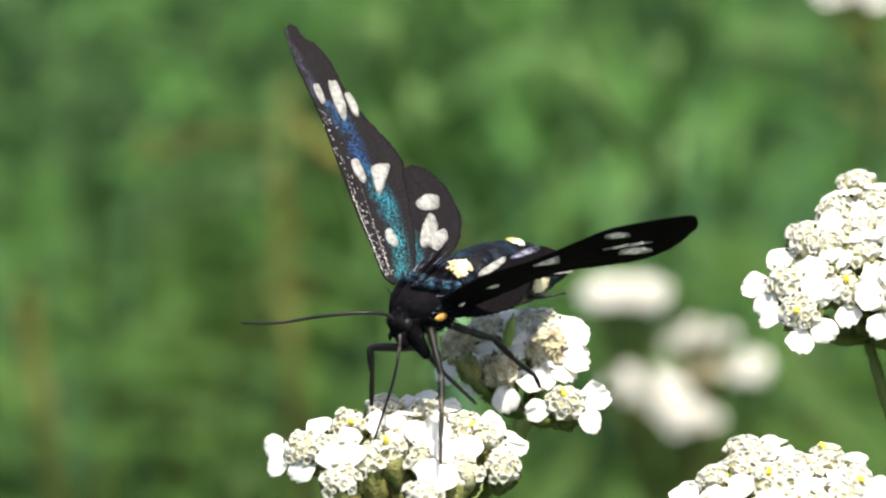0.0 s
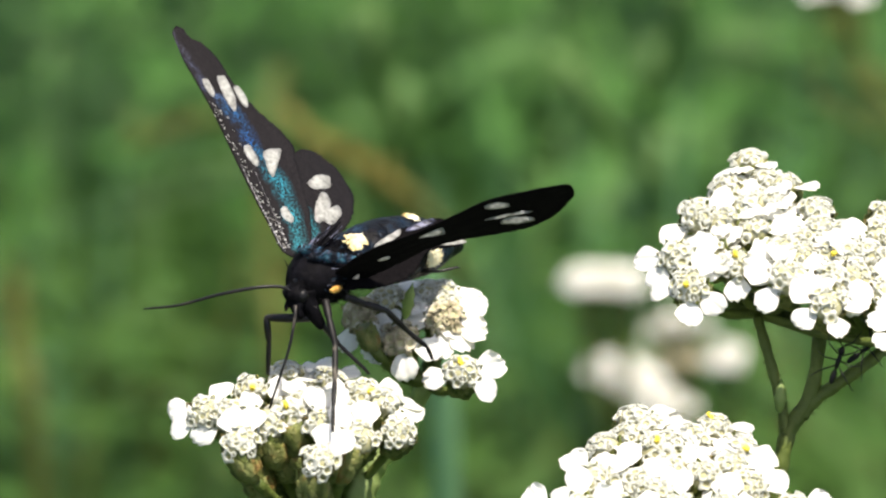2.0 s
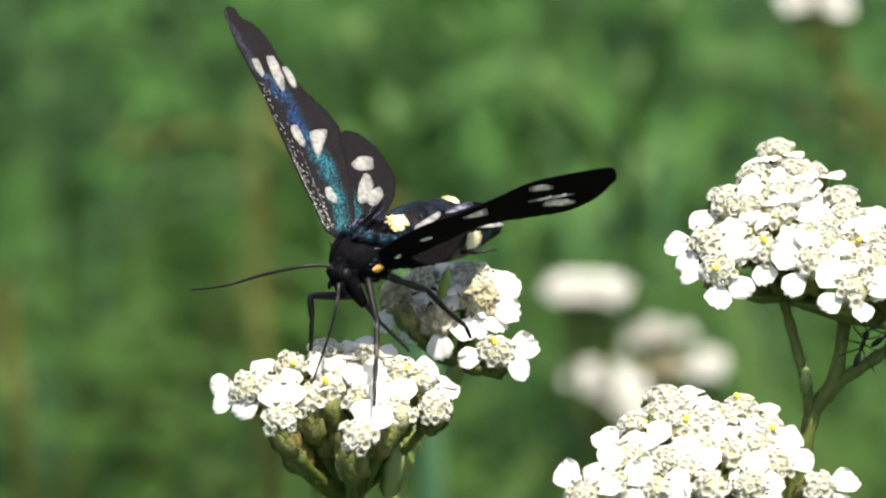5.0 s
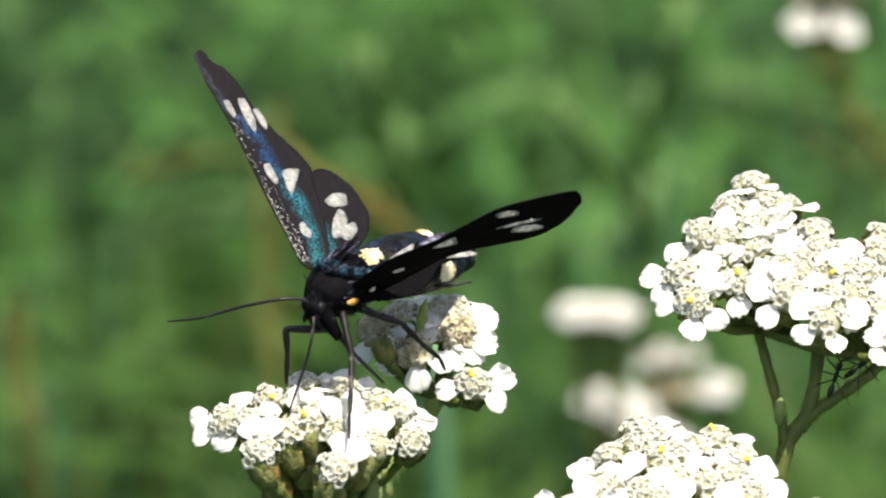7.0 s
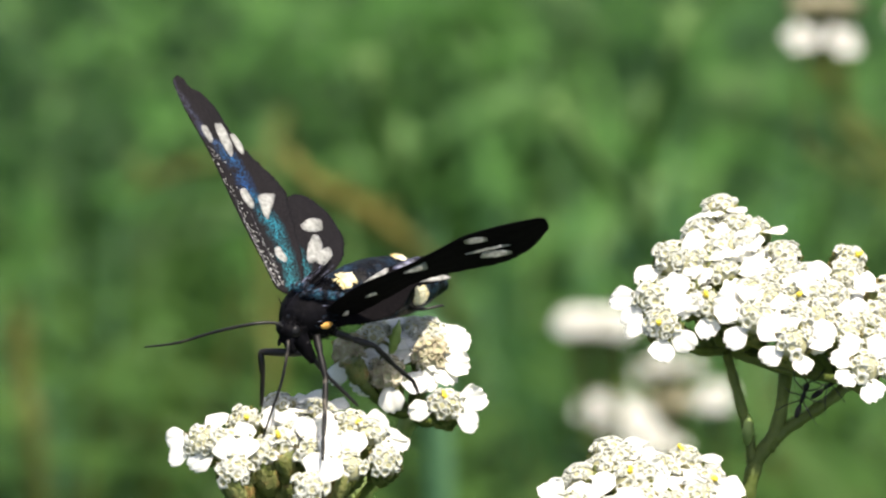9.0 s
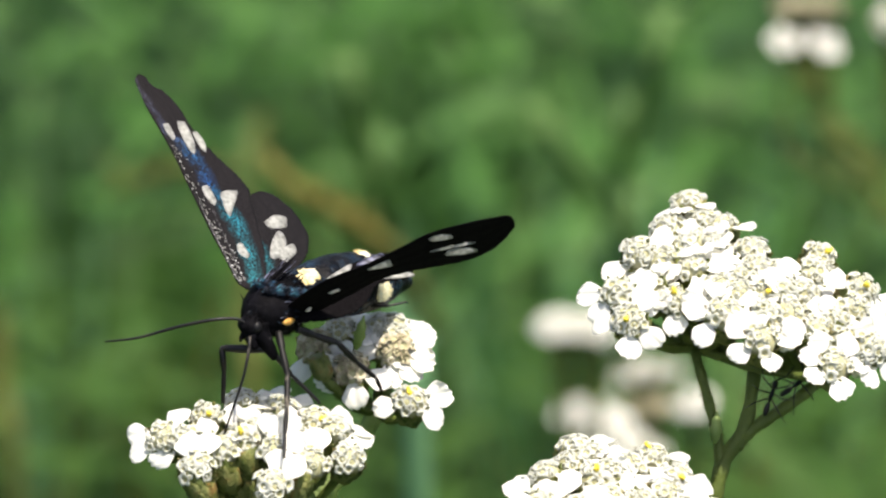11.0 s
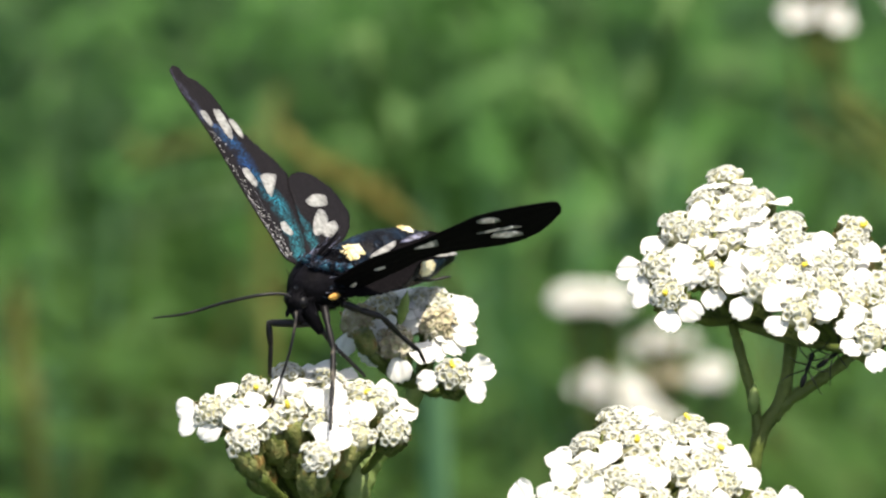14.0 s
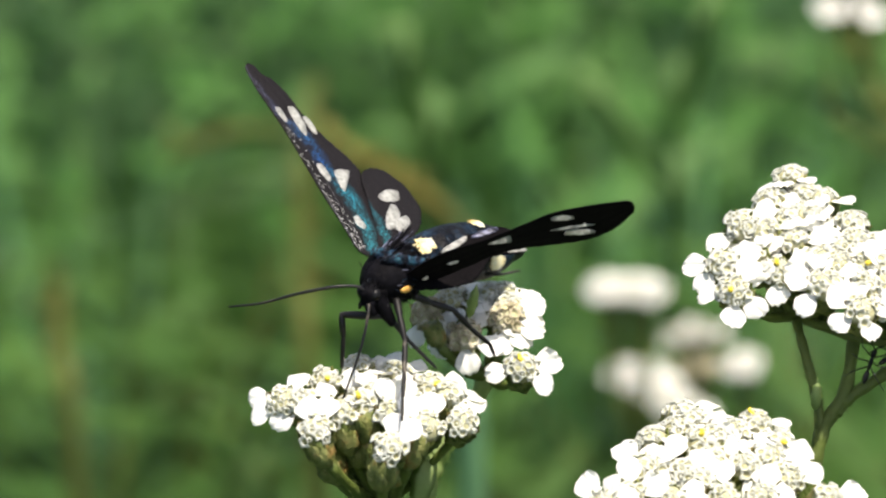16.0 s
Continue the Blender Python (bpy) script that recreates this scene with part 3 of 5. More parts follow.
def flower_head(root, place, facing, rng, rays=5, pollen=False, size=1.0, shown=None, full=False, faded=False):
    """One head: bract cup, disc of florets and white rays. Returns where its stalk ends."""
    way = Vector(facing).normalized()
    right = (Vector((1, 0, 0)) - way * way.x).normalized()
    q = Matrix((right, way.cross(right), way)).transposed().to_quaternion()
    m = Matrix.LocRotScale((Vector(place) - way * 0.42 * size) * MM - root.location, q, (size,) * 3)
    head = part("flower_head", CUPS[rng.randrange(3)], root, "", m)
    part("disc", rng.choice(FADED if faded or (rays == 0 and shown is None) else POLLEN if pollen else DISCS), head, "cream disc of tiny tubular florets", pose(0, 0, 0, 0, 0, rng.uniform(0, 360)))
    if shown is None:
        start = rng.uniform(0, 360)
        shown = [start + 360 * k / max(rays, 5) + rng.uniform(-9, 9) for k in range(rays)]
    shown = list(shown)
    while full and 0 < len(shown) < 4:
        order = sorted(d % 360 for d in shown)
        gap, at = max(((b - a) % 360 or 360, a) for a, b in zip(order, order[1:] + order[:1]))
        if gap < 100 or 25 < (at + gap / 2) % 360 < 175:
            break
        shown.append(at + gap / 2 + rng.uniform(-8, 8))
    for a in (radians(d) for d in shown):
        part("petal", PETALS[rng.randrange(14)], head, "",
             pose(0.9 * MM * math.cos(a), 0.9 * MM * math.sin(a), -0.12 * MM, rng.uniform(-16, 16), rng.uniform(-4, 16), math.degrees(a)))
    return Vector(place) - way * 3.45 * size


def stalk(root, name, points, r0, r1, label="", n=5, mat=None):
    line = bend(points, n)
    s = Shape()
    wob = [1 + 0.10 * math.sin(i * 1.7) for i in range(len(line))]
    s.tube(line, [r * k for r, k in zip(lerp_radii(r0, r1, len(line)), wob)], 9)
    # fine down on the stem
    rng = random.Random(len(line) * 7 + int(points[0][0] * 10))
    if r0 < 1.2:
        for _ in range(int(14 * len(line))):
            i = rng.randrange(len(line) - 1)
            p = line[i].lerp(line[i + 1], rng.random())
            if (p - Vector((0, 0, 550))).length > 60:
                continue
            d = Vector((rng.gauss(0, 1), rng.gauss(0, 1), rng.gauss(0, 1))).normalized()
            s.tube([p + d * r1 * 0.8, p + d * (r0 + rng.uniform(0.12, 0.4))], [0.03, 0.012], 3, 0, False)
    return part(name, s.done(name, [mat or STEM], root.location / MM), root, label)


def cluster(root, heads, middle, drop, node, seed, rays=(4, 5), size=1.0, forward=0.1, shown=None, full=False):
    """Heads on a low dome about middle; their stalks run together at node."""
    rng = random.Random(seed)
    mid = Vector(middle) - Vector((0, 0, drop))
    for k, (x, y, z, mark) in enumerate(heads):
        p = Vector((x, y, z))
        mine = (shown or {}).get(k)
        out = (p - mid).normalized()
        facing = out + Vector((rng.uniform(-0.1, 0.1), -forward - (0.25 if mark == 1 else 0) + rng.uniform(-0.1, 0.1), 0.1))
        if mark > 1:
            facing = Vector((0.25 * (p.x - mid.x) / 8 + rng.uniform(-0.06, 0.06), -0.62, 0.75))
        foot = flower_head(root, p, facing, rng, rng.choice(rays), mark % 2 == 1, size * rng.uniform(0.94, 1.07), mine, full, mark == 4)
        nd = Vector(node)
        bow = foot.lerp(nd, 0.5) + Vector((0, 0, -0.3))
        stalk(root, "pedicel", [foot + facing.normalized() * 0.5, bow, nd], 0.28, 0.38, "", 4)


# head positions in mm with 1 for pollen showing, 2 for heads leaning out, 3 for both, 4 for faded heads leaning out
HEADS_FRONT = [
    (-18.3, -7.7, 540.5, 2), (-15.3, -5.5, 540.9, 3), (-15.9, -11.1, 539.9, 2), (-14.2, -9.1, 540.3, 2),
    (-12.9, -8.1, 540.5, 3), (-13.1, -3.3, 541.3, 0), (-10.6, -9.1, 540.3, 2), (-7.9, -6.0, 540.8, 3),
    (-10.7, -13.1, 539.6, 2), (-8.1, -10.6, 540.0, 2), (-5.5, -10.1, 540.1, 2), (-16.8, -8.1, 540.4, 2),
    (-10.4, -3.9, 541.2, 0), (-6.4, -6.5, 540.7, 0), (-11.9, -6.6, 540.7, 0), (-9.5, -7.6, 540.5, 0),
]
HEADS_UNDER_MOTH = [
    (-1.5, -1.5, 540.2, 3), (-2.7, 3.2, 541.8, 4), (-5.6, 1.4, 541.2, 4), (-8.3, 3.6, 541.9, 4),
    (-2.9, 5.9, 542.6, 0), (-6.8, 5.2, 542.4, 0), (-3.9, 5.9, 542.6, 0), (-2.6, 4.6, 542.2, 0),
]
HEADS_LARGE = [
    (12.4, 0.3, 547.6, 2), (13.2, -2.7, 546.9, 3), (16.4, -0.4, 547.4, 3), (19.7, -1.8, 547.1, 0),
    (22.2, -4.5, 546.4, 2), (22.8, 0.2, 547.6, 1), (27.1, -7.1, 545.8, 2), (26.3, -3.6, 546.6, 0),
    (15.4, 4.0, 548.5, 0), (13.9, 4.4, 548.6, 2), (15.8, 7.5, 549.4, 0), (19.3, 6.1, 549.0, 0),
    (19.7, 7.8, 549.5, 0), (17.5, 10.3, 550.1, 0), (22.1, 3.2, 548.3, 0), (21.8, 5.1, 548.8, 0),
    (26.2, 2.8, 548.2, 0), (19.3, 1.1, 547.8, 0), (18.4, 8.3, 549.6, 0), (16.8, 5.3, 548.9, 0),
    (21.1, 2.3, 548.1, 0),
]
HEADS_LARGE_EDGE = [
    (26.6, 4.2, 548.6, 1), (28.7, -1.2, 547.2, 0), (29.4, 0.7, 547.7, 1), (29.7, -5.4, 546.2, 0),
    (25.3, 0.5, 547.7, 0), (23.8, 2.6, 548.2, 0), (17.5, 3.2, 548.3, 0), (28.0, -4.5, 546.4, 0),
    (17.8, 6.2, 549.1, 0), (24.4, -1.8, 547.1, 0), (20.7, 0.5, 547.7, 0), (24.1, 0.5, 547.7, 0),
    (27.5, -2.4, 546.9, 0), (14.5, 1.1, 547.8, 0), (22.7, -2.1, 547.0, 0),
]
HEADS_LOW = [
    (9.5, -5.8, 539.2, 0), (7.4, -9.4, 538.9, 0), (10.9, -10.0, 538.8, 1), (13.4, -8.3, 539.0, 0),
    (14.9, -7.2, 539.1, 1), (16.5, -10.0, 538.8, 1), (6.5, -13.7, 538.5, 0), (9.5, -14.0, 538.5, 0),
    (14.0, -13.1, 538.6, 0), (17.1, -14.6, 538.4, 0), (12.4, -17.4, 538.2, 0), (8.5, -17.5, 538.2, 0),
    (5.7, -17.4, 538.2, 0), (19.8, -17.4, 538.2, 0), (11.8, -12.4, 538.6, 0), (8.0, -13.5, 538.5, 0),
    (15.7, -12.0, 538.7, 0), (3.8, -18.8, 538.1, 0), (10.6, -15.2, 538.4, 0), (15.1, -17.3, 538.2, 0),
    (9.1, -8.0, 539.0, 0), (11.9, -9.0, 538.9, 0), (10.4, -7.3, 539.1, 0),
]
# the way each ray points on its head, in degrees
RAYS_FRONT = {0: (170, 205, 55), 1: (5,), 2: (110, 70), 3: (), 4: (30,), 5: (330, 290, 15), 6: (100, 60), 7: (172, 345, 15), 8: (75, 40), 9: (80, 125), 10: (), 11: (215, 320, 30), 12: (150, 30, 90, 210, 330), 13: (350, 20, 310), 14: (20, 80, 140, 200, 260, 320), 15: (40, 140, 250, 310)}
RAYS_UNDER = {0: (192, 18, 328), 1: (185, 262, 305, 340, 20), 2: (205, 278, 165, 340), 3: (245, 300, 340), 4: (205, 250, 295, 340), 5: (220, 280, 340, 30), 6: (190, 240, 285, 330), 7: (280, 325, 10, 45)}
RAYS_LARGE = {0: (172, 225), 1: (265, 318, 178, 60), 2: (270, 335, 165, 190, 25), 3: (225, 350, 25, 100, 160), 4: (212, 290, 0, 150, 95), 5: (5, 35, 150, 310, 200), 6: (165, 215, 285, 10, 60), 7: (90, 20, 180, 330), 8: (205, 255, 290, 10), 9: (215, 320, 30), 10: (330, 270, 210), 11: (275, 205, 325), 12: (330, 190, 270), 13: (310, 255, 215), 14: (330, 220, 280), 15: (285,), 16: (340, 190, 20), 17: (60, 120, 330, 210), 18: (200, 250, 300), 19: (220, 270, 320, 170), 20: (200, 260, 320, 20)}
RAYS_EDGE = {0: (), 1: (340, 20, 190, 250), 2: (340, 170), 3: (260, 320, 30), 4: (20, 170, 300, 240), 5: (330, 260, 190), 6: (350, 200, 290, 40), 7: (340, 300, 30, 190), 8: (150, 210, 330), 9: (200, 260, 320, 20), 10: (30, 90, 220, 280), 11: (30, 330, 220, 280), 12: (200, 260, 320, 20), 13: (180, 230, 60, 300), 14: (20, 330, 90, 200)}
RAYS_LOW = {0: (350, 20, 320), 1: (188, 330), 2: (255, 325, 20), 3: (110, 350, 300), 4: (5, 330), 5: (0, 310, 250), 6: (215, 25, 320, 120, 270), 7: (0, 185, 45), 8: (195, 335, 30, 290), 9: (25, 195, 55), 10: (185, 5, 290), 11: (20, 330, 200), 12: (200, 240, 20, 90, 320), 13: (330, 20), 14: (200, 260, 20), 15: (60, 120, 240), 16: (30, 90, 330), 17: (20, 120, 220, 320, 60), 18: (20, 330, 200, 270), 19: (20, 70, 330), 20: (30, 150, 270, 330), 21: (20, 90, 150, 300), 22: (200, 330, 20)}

BASE = Vector((8.00, 6.00, 0.00)) * MM


def yarrow():
    root = new("yarrow_plant")
    root.location = BASE
    tagged(root, "white yarrow in full bloom on branching downy green stems", "flower")
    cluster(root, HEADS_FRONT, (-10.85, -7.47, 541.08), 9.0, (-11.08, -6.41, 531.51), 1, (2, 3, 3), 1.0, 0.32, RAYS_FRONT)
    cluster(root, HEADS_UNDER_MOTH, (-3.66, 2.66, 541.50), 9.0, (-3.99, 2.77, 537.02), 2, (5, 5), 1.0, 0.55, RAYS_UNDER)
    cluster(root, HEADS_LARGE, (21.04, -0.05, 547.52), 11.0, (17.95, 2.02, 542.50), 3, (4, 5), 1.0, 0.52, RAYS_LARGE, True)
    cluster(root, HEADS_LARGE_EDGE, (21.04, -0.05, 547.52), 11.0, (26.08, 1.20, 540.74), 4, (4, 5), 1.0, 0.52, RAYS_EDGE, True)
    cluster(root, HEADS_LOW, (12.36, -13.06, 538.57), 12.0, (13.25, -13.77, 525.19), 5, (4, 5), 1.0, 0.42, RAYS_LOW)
    stalk(root, "branch", [(17.94, 1.47, 542.50), (18.36, -0.17, 541.36), (19.08, -1.76, 539.12), (19.58, -2.74, 537.02), (19.51, -3.64, 535.09)], 0.32, 0.4)
    stalk(root, "branch", [(22.03, 0.61, 541.84), (21.36, -1.96, 538.70), (19.97, -2.99, 536.49), (19.35, -3.89, 534.56), (18.54, -4.88, 530.07), (16.20, -10.35, 513.62), (13.19, -15.15, 493.86)], 0.44, 0.7)
    stalk(root, "branch", [(26.32, 0.62, 540.67), (25.34, -0.66, 540.30), (23.34, -1.70, 539.26), (21.67, -2.17, 538.24), (20.67, -2.66, 537.19)], 0.4, 0.46)
    stalk(root, "branch", [(-11.08, -6.25, 531.86), (-10.78, -7.15, 529.94), (-8.67, -8.88, 523.86), (1.40, -12.32, 509.38), (13.19, -15.15, 493.86)], 0.7, 0.85)
    # pale branch, lighter than STEM so its colour carries the sun on it
    stalk(root, "branch", [(-3.95, 2.84, 537.16), (-5.0, 1.9, 534.9), (-6.27, 0.7, 533.52), (-7.19, -0.1, 532.56), (-7.78, -0.8, 531.33), (-8.2, -1.6, 529.61), (-8.0, -4.5, 523.0), (1.40, -11.45, 508.88), (13.19, -15.15, 493.86)], 0.6, 0.85, "pale downy green branch with sunlight put into its colour", 5, LEAFLET)
    stalk(root, "branch", [(13.25, -13.61, 525.54), (13.26, -14.71, 516.08), (13.19, -15.15, 493.86)], 0.6, 0.8)
    stalk(root, "stem", [(13.19, -15.15, 493.86), (14.6, -2.6, 246.9), (BASE.x / MM, BASE.y / MM, -6)], 1.1, 1.6, "downy green main stem")
    # deep cups of bracts that show below the heads, on upright stalks
    rng = random.Random(8)
    front, inner = (-11.08, -6.41, 531.51), (-3.99, 2.77, 537.02)
    cups = [(p, front) for p in ((-16.07, -11.00, 539.33), (-14.34, -9.00, 539.49), (-12.58, -8.60, 539.96), (-11.16, -12.90, 538.74), (-8.89, -11.00, 539.58), (-15.22, -9.00, 537.23), (-13.44, -8.00, 537.90), (-12.01, -8.60, 537.87), (-10.20, -9.60, 537.54))]
    cups.append(((-7.93, 0.60, 542.36), inner))
    for p, nd in cups:
        p, nd = Vector(p), Vector(nd)
        way = Vector((rng.uniform(-0.08, 0.08) + (p.x - nd.x) * 0.09, rng.uniform(-0.12, 0.05), 1)).normalized()
        size = rng.uniform(0.88, 1.0) * (1.0 if nd.z < 535 else 0.75)
        m = Matrix.LocRotScale(p * MM - root.location, way.to_track_quat("Z", "Y"), (size,) * 3)
        part("bract_cup", DEEP_CUPS[rng.randrange(4)], root, "olive green cup of overlapping bracts", m)
        foot = p - way * 2.8 * size
        stalk(root, "pedicel", [foot, foot.lerp(nd, 0.5) - Vector((0, 0, 0.5)), nd], 0.36, 0.44, "", 4)
    # small bracts on the branches
    for pts, w in ((((19.20, -3.43, 537.92), (19.33, -2.95, 540.13)), 0.36), (((-8.76, -8.64, 532.66), (-7.84, -6.87, 536.46)), 0.8), (((-5.27, 1.02, 542.72), (-4.72, 0.65, 545.47)), 0.34)):
        a, b = Vector(pts[0]), Vector(pts[1])
        ahead = b - a
        side = ahead.cross(Vector((0, -0.9, 0.42))).normalized()
        s, rows = Shape(), []
        for i in range(8):
            q = i / 7
            c = a + ahead * q + Vector((0, -0.5, 0.2)) * math.sin(q * 3.1)
            h = w * math.sin(math.pi * (0.12 + 0.86 * q)) * (1 + 0.3 * (i % 2))
            rows.append([c - side * h, c - side * h * 0.3 + Vector((0, -0.12, 0)), c + side * h * 0.3 + Vector((0, -0.12, 0)), c + side * h,
                         c + Vector((0, 0.12, 0))])
        s.grid(rows, 0, True)
        part("bract", s.done("bract", [LEAFLET], root.location / MM), root, "small pale green toothed bract")
    # feathery stem leaves lower down
    rng = random.Random(9)
    for k in range(7):
        z = 120 + 48 * k
        a = k * 2.4
        s = Shape()
        foot = Vector((BASE.x / MM, BASE.y / MM, z))
        line = bend([foot, foot + Vector((28 * math.cos(a), 28 * math.sin(a), 16)), foot + Vector((62 * math.cos(a), 62 * math.sin(a), 4))], 9)
        s.tube(line, lerp_radii(0.6, 0.2, len(line)), 5)
        for i, p in enumerate(line[1:]):
            for sd in (-1, 1):
                d = Vector((-math.sin(a) * sd, math.cos(a) * sd, rng.uniform(-0.2, 0.5)))
                ln = 7 * math.sin(math.pi * (i + 1) / (len(line) + 1)) + 1.5
                s.tube([p, p + d * ln * 0.6, p + d * ln + Vector((math.cos(a), math.sin(a), 0)) * 1.5], [0.3, 0.35, 0.08], 4)
        part("leaf", s.done("leaf", [STEM], root.location / MM), root, "finely cut feathery leaf")
    return root


def far_yarrow(clusters, label, seed, size=1.0, aside=10):
    """A further yarrow in the meadow behind: loose clusters of heads on one stem."""
    rng = random.Random(seed)
    mean = sum((Vector(c[:3]) for c in clusters), Vector()) / len(clusters)
    root = new("yarrow_plant")
    root.location = Vector((mean.x + aside, mean.y + 12, 0)) * MM
    tagged(root, label, "flower", "yarrows behind the moth")
    fork = Vector((mean.x + aside * 0.5, mean.y + 6, mean.z - 38))
    for x, y, z, wide, count, rays in clusters:
        c = Vector((x, y, z))
        node = c - Vector((-1, 0, 15))
        for k in range(count):
            r, a = wide * math.sqrt((k + 0.3) / count), k * 2.4 + rng.uniform(-0.3, 0.3)
            p = c + Vector((r * math.cos(a), 0.3 * r * math.sin(a), -r * r * 0.03 + rng.uniform(-0.6, 0.6)))
            out = (p - c) / max(wide, 1) * 0.5 + Vector((0, -0.6, 1))
            foot = flower_head(root, p, out, rng, rays, False, size)
            stalk(root, "pedicel", [foot, foot.lerp(node, 0.5) - Vector((0, 0, 1)), node], 0.35, 0.5, "", 2)
        stalk(root, "branch", [node, node.lerp(fork, 0.5) + Vector((0, 0, -3)), fork], 0.45, 0.55, "", 3)
    base = root.location / MM
    stalk(root, "stem", [fork, fork.lerp(base, 0.5) + Vector((4, 3, 0)), base - Vector((0, 0, 8))], 0.55, 1.1, "", 4)
    return root


PLANT = yarrow()
far_yarrow([(14.4, 378.0, 364.5, 2.7, 10, 5), (18.2, 378.0, 364.4, 2.7, 10, 5)], "white yarrow cluster further back in the meadow", 31, 0.7)
far_yarrow([(18.4, 392.0, 345.4, 3.4, 10, 5), (22.2, 389.0, 344.0, 3.1, 8, 4), (25.0, 386.0, 342.6, 3.0, 7, 3), (26.6, 410.0, 342.6, 4.4, 7, 1), (27.6, 402.0, 341.2, 4.0, 5, 0),
            (32.6, 392.0, 346.8, 1.7, 5, 5)], "white and cream yarrow clusters further back in the meadow", 32, 0.74)
far_yarrow([(41.0, 366.0, 409.2, 0.8, 1, 5), (46.0, 366.0, 408.6, 0.8, 1, 5), (43.8, 372.0, 411.4, 3.8, 8, 0), (47.0, 373.0, 410.8, 2.4, 5, 0), (55.6, 385.0, 404.2, 2.4, 4, 2)],
           "fading cream yarrow on a long stem behind", 33, 0.85, 60)


def dry_stalk(points, r, label, mat=STRAW):
    foot = Vector(points[-1])
    root = new("grass_stalk")
    root.location = foot * MM
    tagged(root, label, "grass stalk", "single stalks among the grass")
    s = Shape()
    line = bend(points, 8)
    s.tube(line, lerp_radii(r * 0.7, r, len(line)), 7)
    part("culm", s.done("culm", [mat], foot), root)
    rng = random.Random(int(points[0][0]))
    for _ in range(5):
        s = Shape()
        p = line[rng.randrange(len(line) // 3)]
        d = Vector((rng.uniform(-1, 1), rng.uniform(-1, 1), 0.8))
        s.tube([p, p + d * 2.5, p + d * 5 + Vector((0, 0, -1))], [r * 0.3, r * 0.45, 0.1], 5)
        part("spikelet", s.done("spikelet", [mat], foot), root)


dry_stalk([(-23.7, 512.0, 322.9), (-15.5, 519.0, 314.4), (-8.1, 534.8, 300.7), (-4.6, 613.2, 256.0), (-3.4, 764.1, 177.3), (-3.1, 915.3, 99.4), (-3.1, 955.3, -10.0)], 1.8, "bent dry straw-coloured grass stalk", STRAW)
dry_stalk([(-33.4, 620.6, 272.0), (-32.7, 611.6, 252.6), (-31.5, 602.2, 232.4), (-27.5, 610.2, 104.6), (-23.5, 616.2, -10.0)], 1.9, "upright olive brown stalk in the meadow", OLIVE)
dry_stalk([(-73.8, 611.6, 252.6), (-72.9, 606.1, 240.8), (-71.0, 599.8, 227.3), (-67.0, 607.8, 102.3), (-63.0, 613.8, -10.0)], 2.0, "upright olive brown stalk in the meadow", OLIVE)
dry_stalk([(-16.7, 602.3, 303.7), (-15.6, 599.9, 298.4), (-14.6, 633.7, 276.3), (-13.5, 712.9, 233.3), (-12.6, 819.5, 177.8), (-12.6, 859.5, -10.0)], 2.4, "broad pale green grass stem in the meadow", LIGHT_GREEN)
dry_stalk([(12.6, 553.3, 316.9), (17.6, 559.7, 306.9), (23.4, 584.2, 288.6), (29.4, 654.2, 249.3), (34.7, 769.1, 188.0), (34.7, 809.1, -10.0)], 2.0, "leaning pale green grass stem in the meadow", LIGHT_GREEN)
dry_stalk([(34.2, 596.4, 314.6), (32.8, 593.3, 308.1), (31.6, 608.6, 293.5), (31.9, 679.0, 255.1), (33.3, 803.6, 191.0), (33.3, 843.6, -10.0)], 2.2, "broad pale green grass stem in the meadow", LIGHT_GREEN)
dry_stalk([(-52.3, 547.7, 304.7), (-45.3, 548.9, 307.5), (-39.1, 567.7, 300.4), (-34.4, 640.0, 266.2), (-33.5, 774.9, 200.5), (-33.5, 814.9, -10.0)], 1.2, "arching olive grass stalk low in the meadow", OLIVE)
dry_stalk([(-4.4, 295.8, 403.5), (-3.9, 291.4, 394.1), (-3.2, 287.0, 384.7), (0.8, 295.0, 173.1), (4.8, 301.0, -10.0)], 2.1, "pale green upright grass stem", PALE_STEM)
dry_stalk([(44.5, 372.4, 402.1), (48.4, 369.4, 395.7), (54.7, 364.9, 386.1), (60.4, 360.2, 375.9), (64.6, 354.8, 364.4), (68.6, 362.8, 164.0), (72.6, 368.8, -10.0)], 0.45, "thin leaning straw stalk", OLIVE)


# ---- moth ----
BODY = Vector((-10.73, -1.28, 547.25))


def wing_height(c):
    return 0.012 * c * c


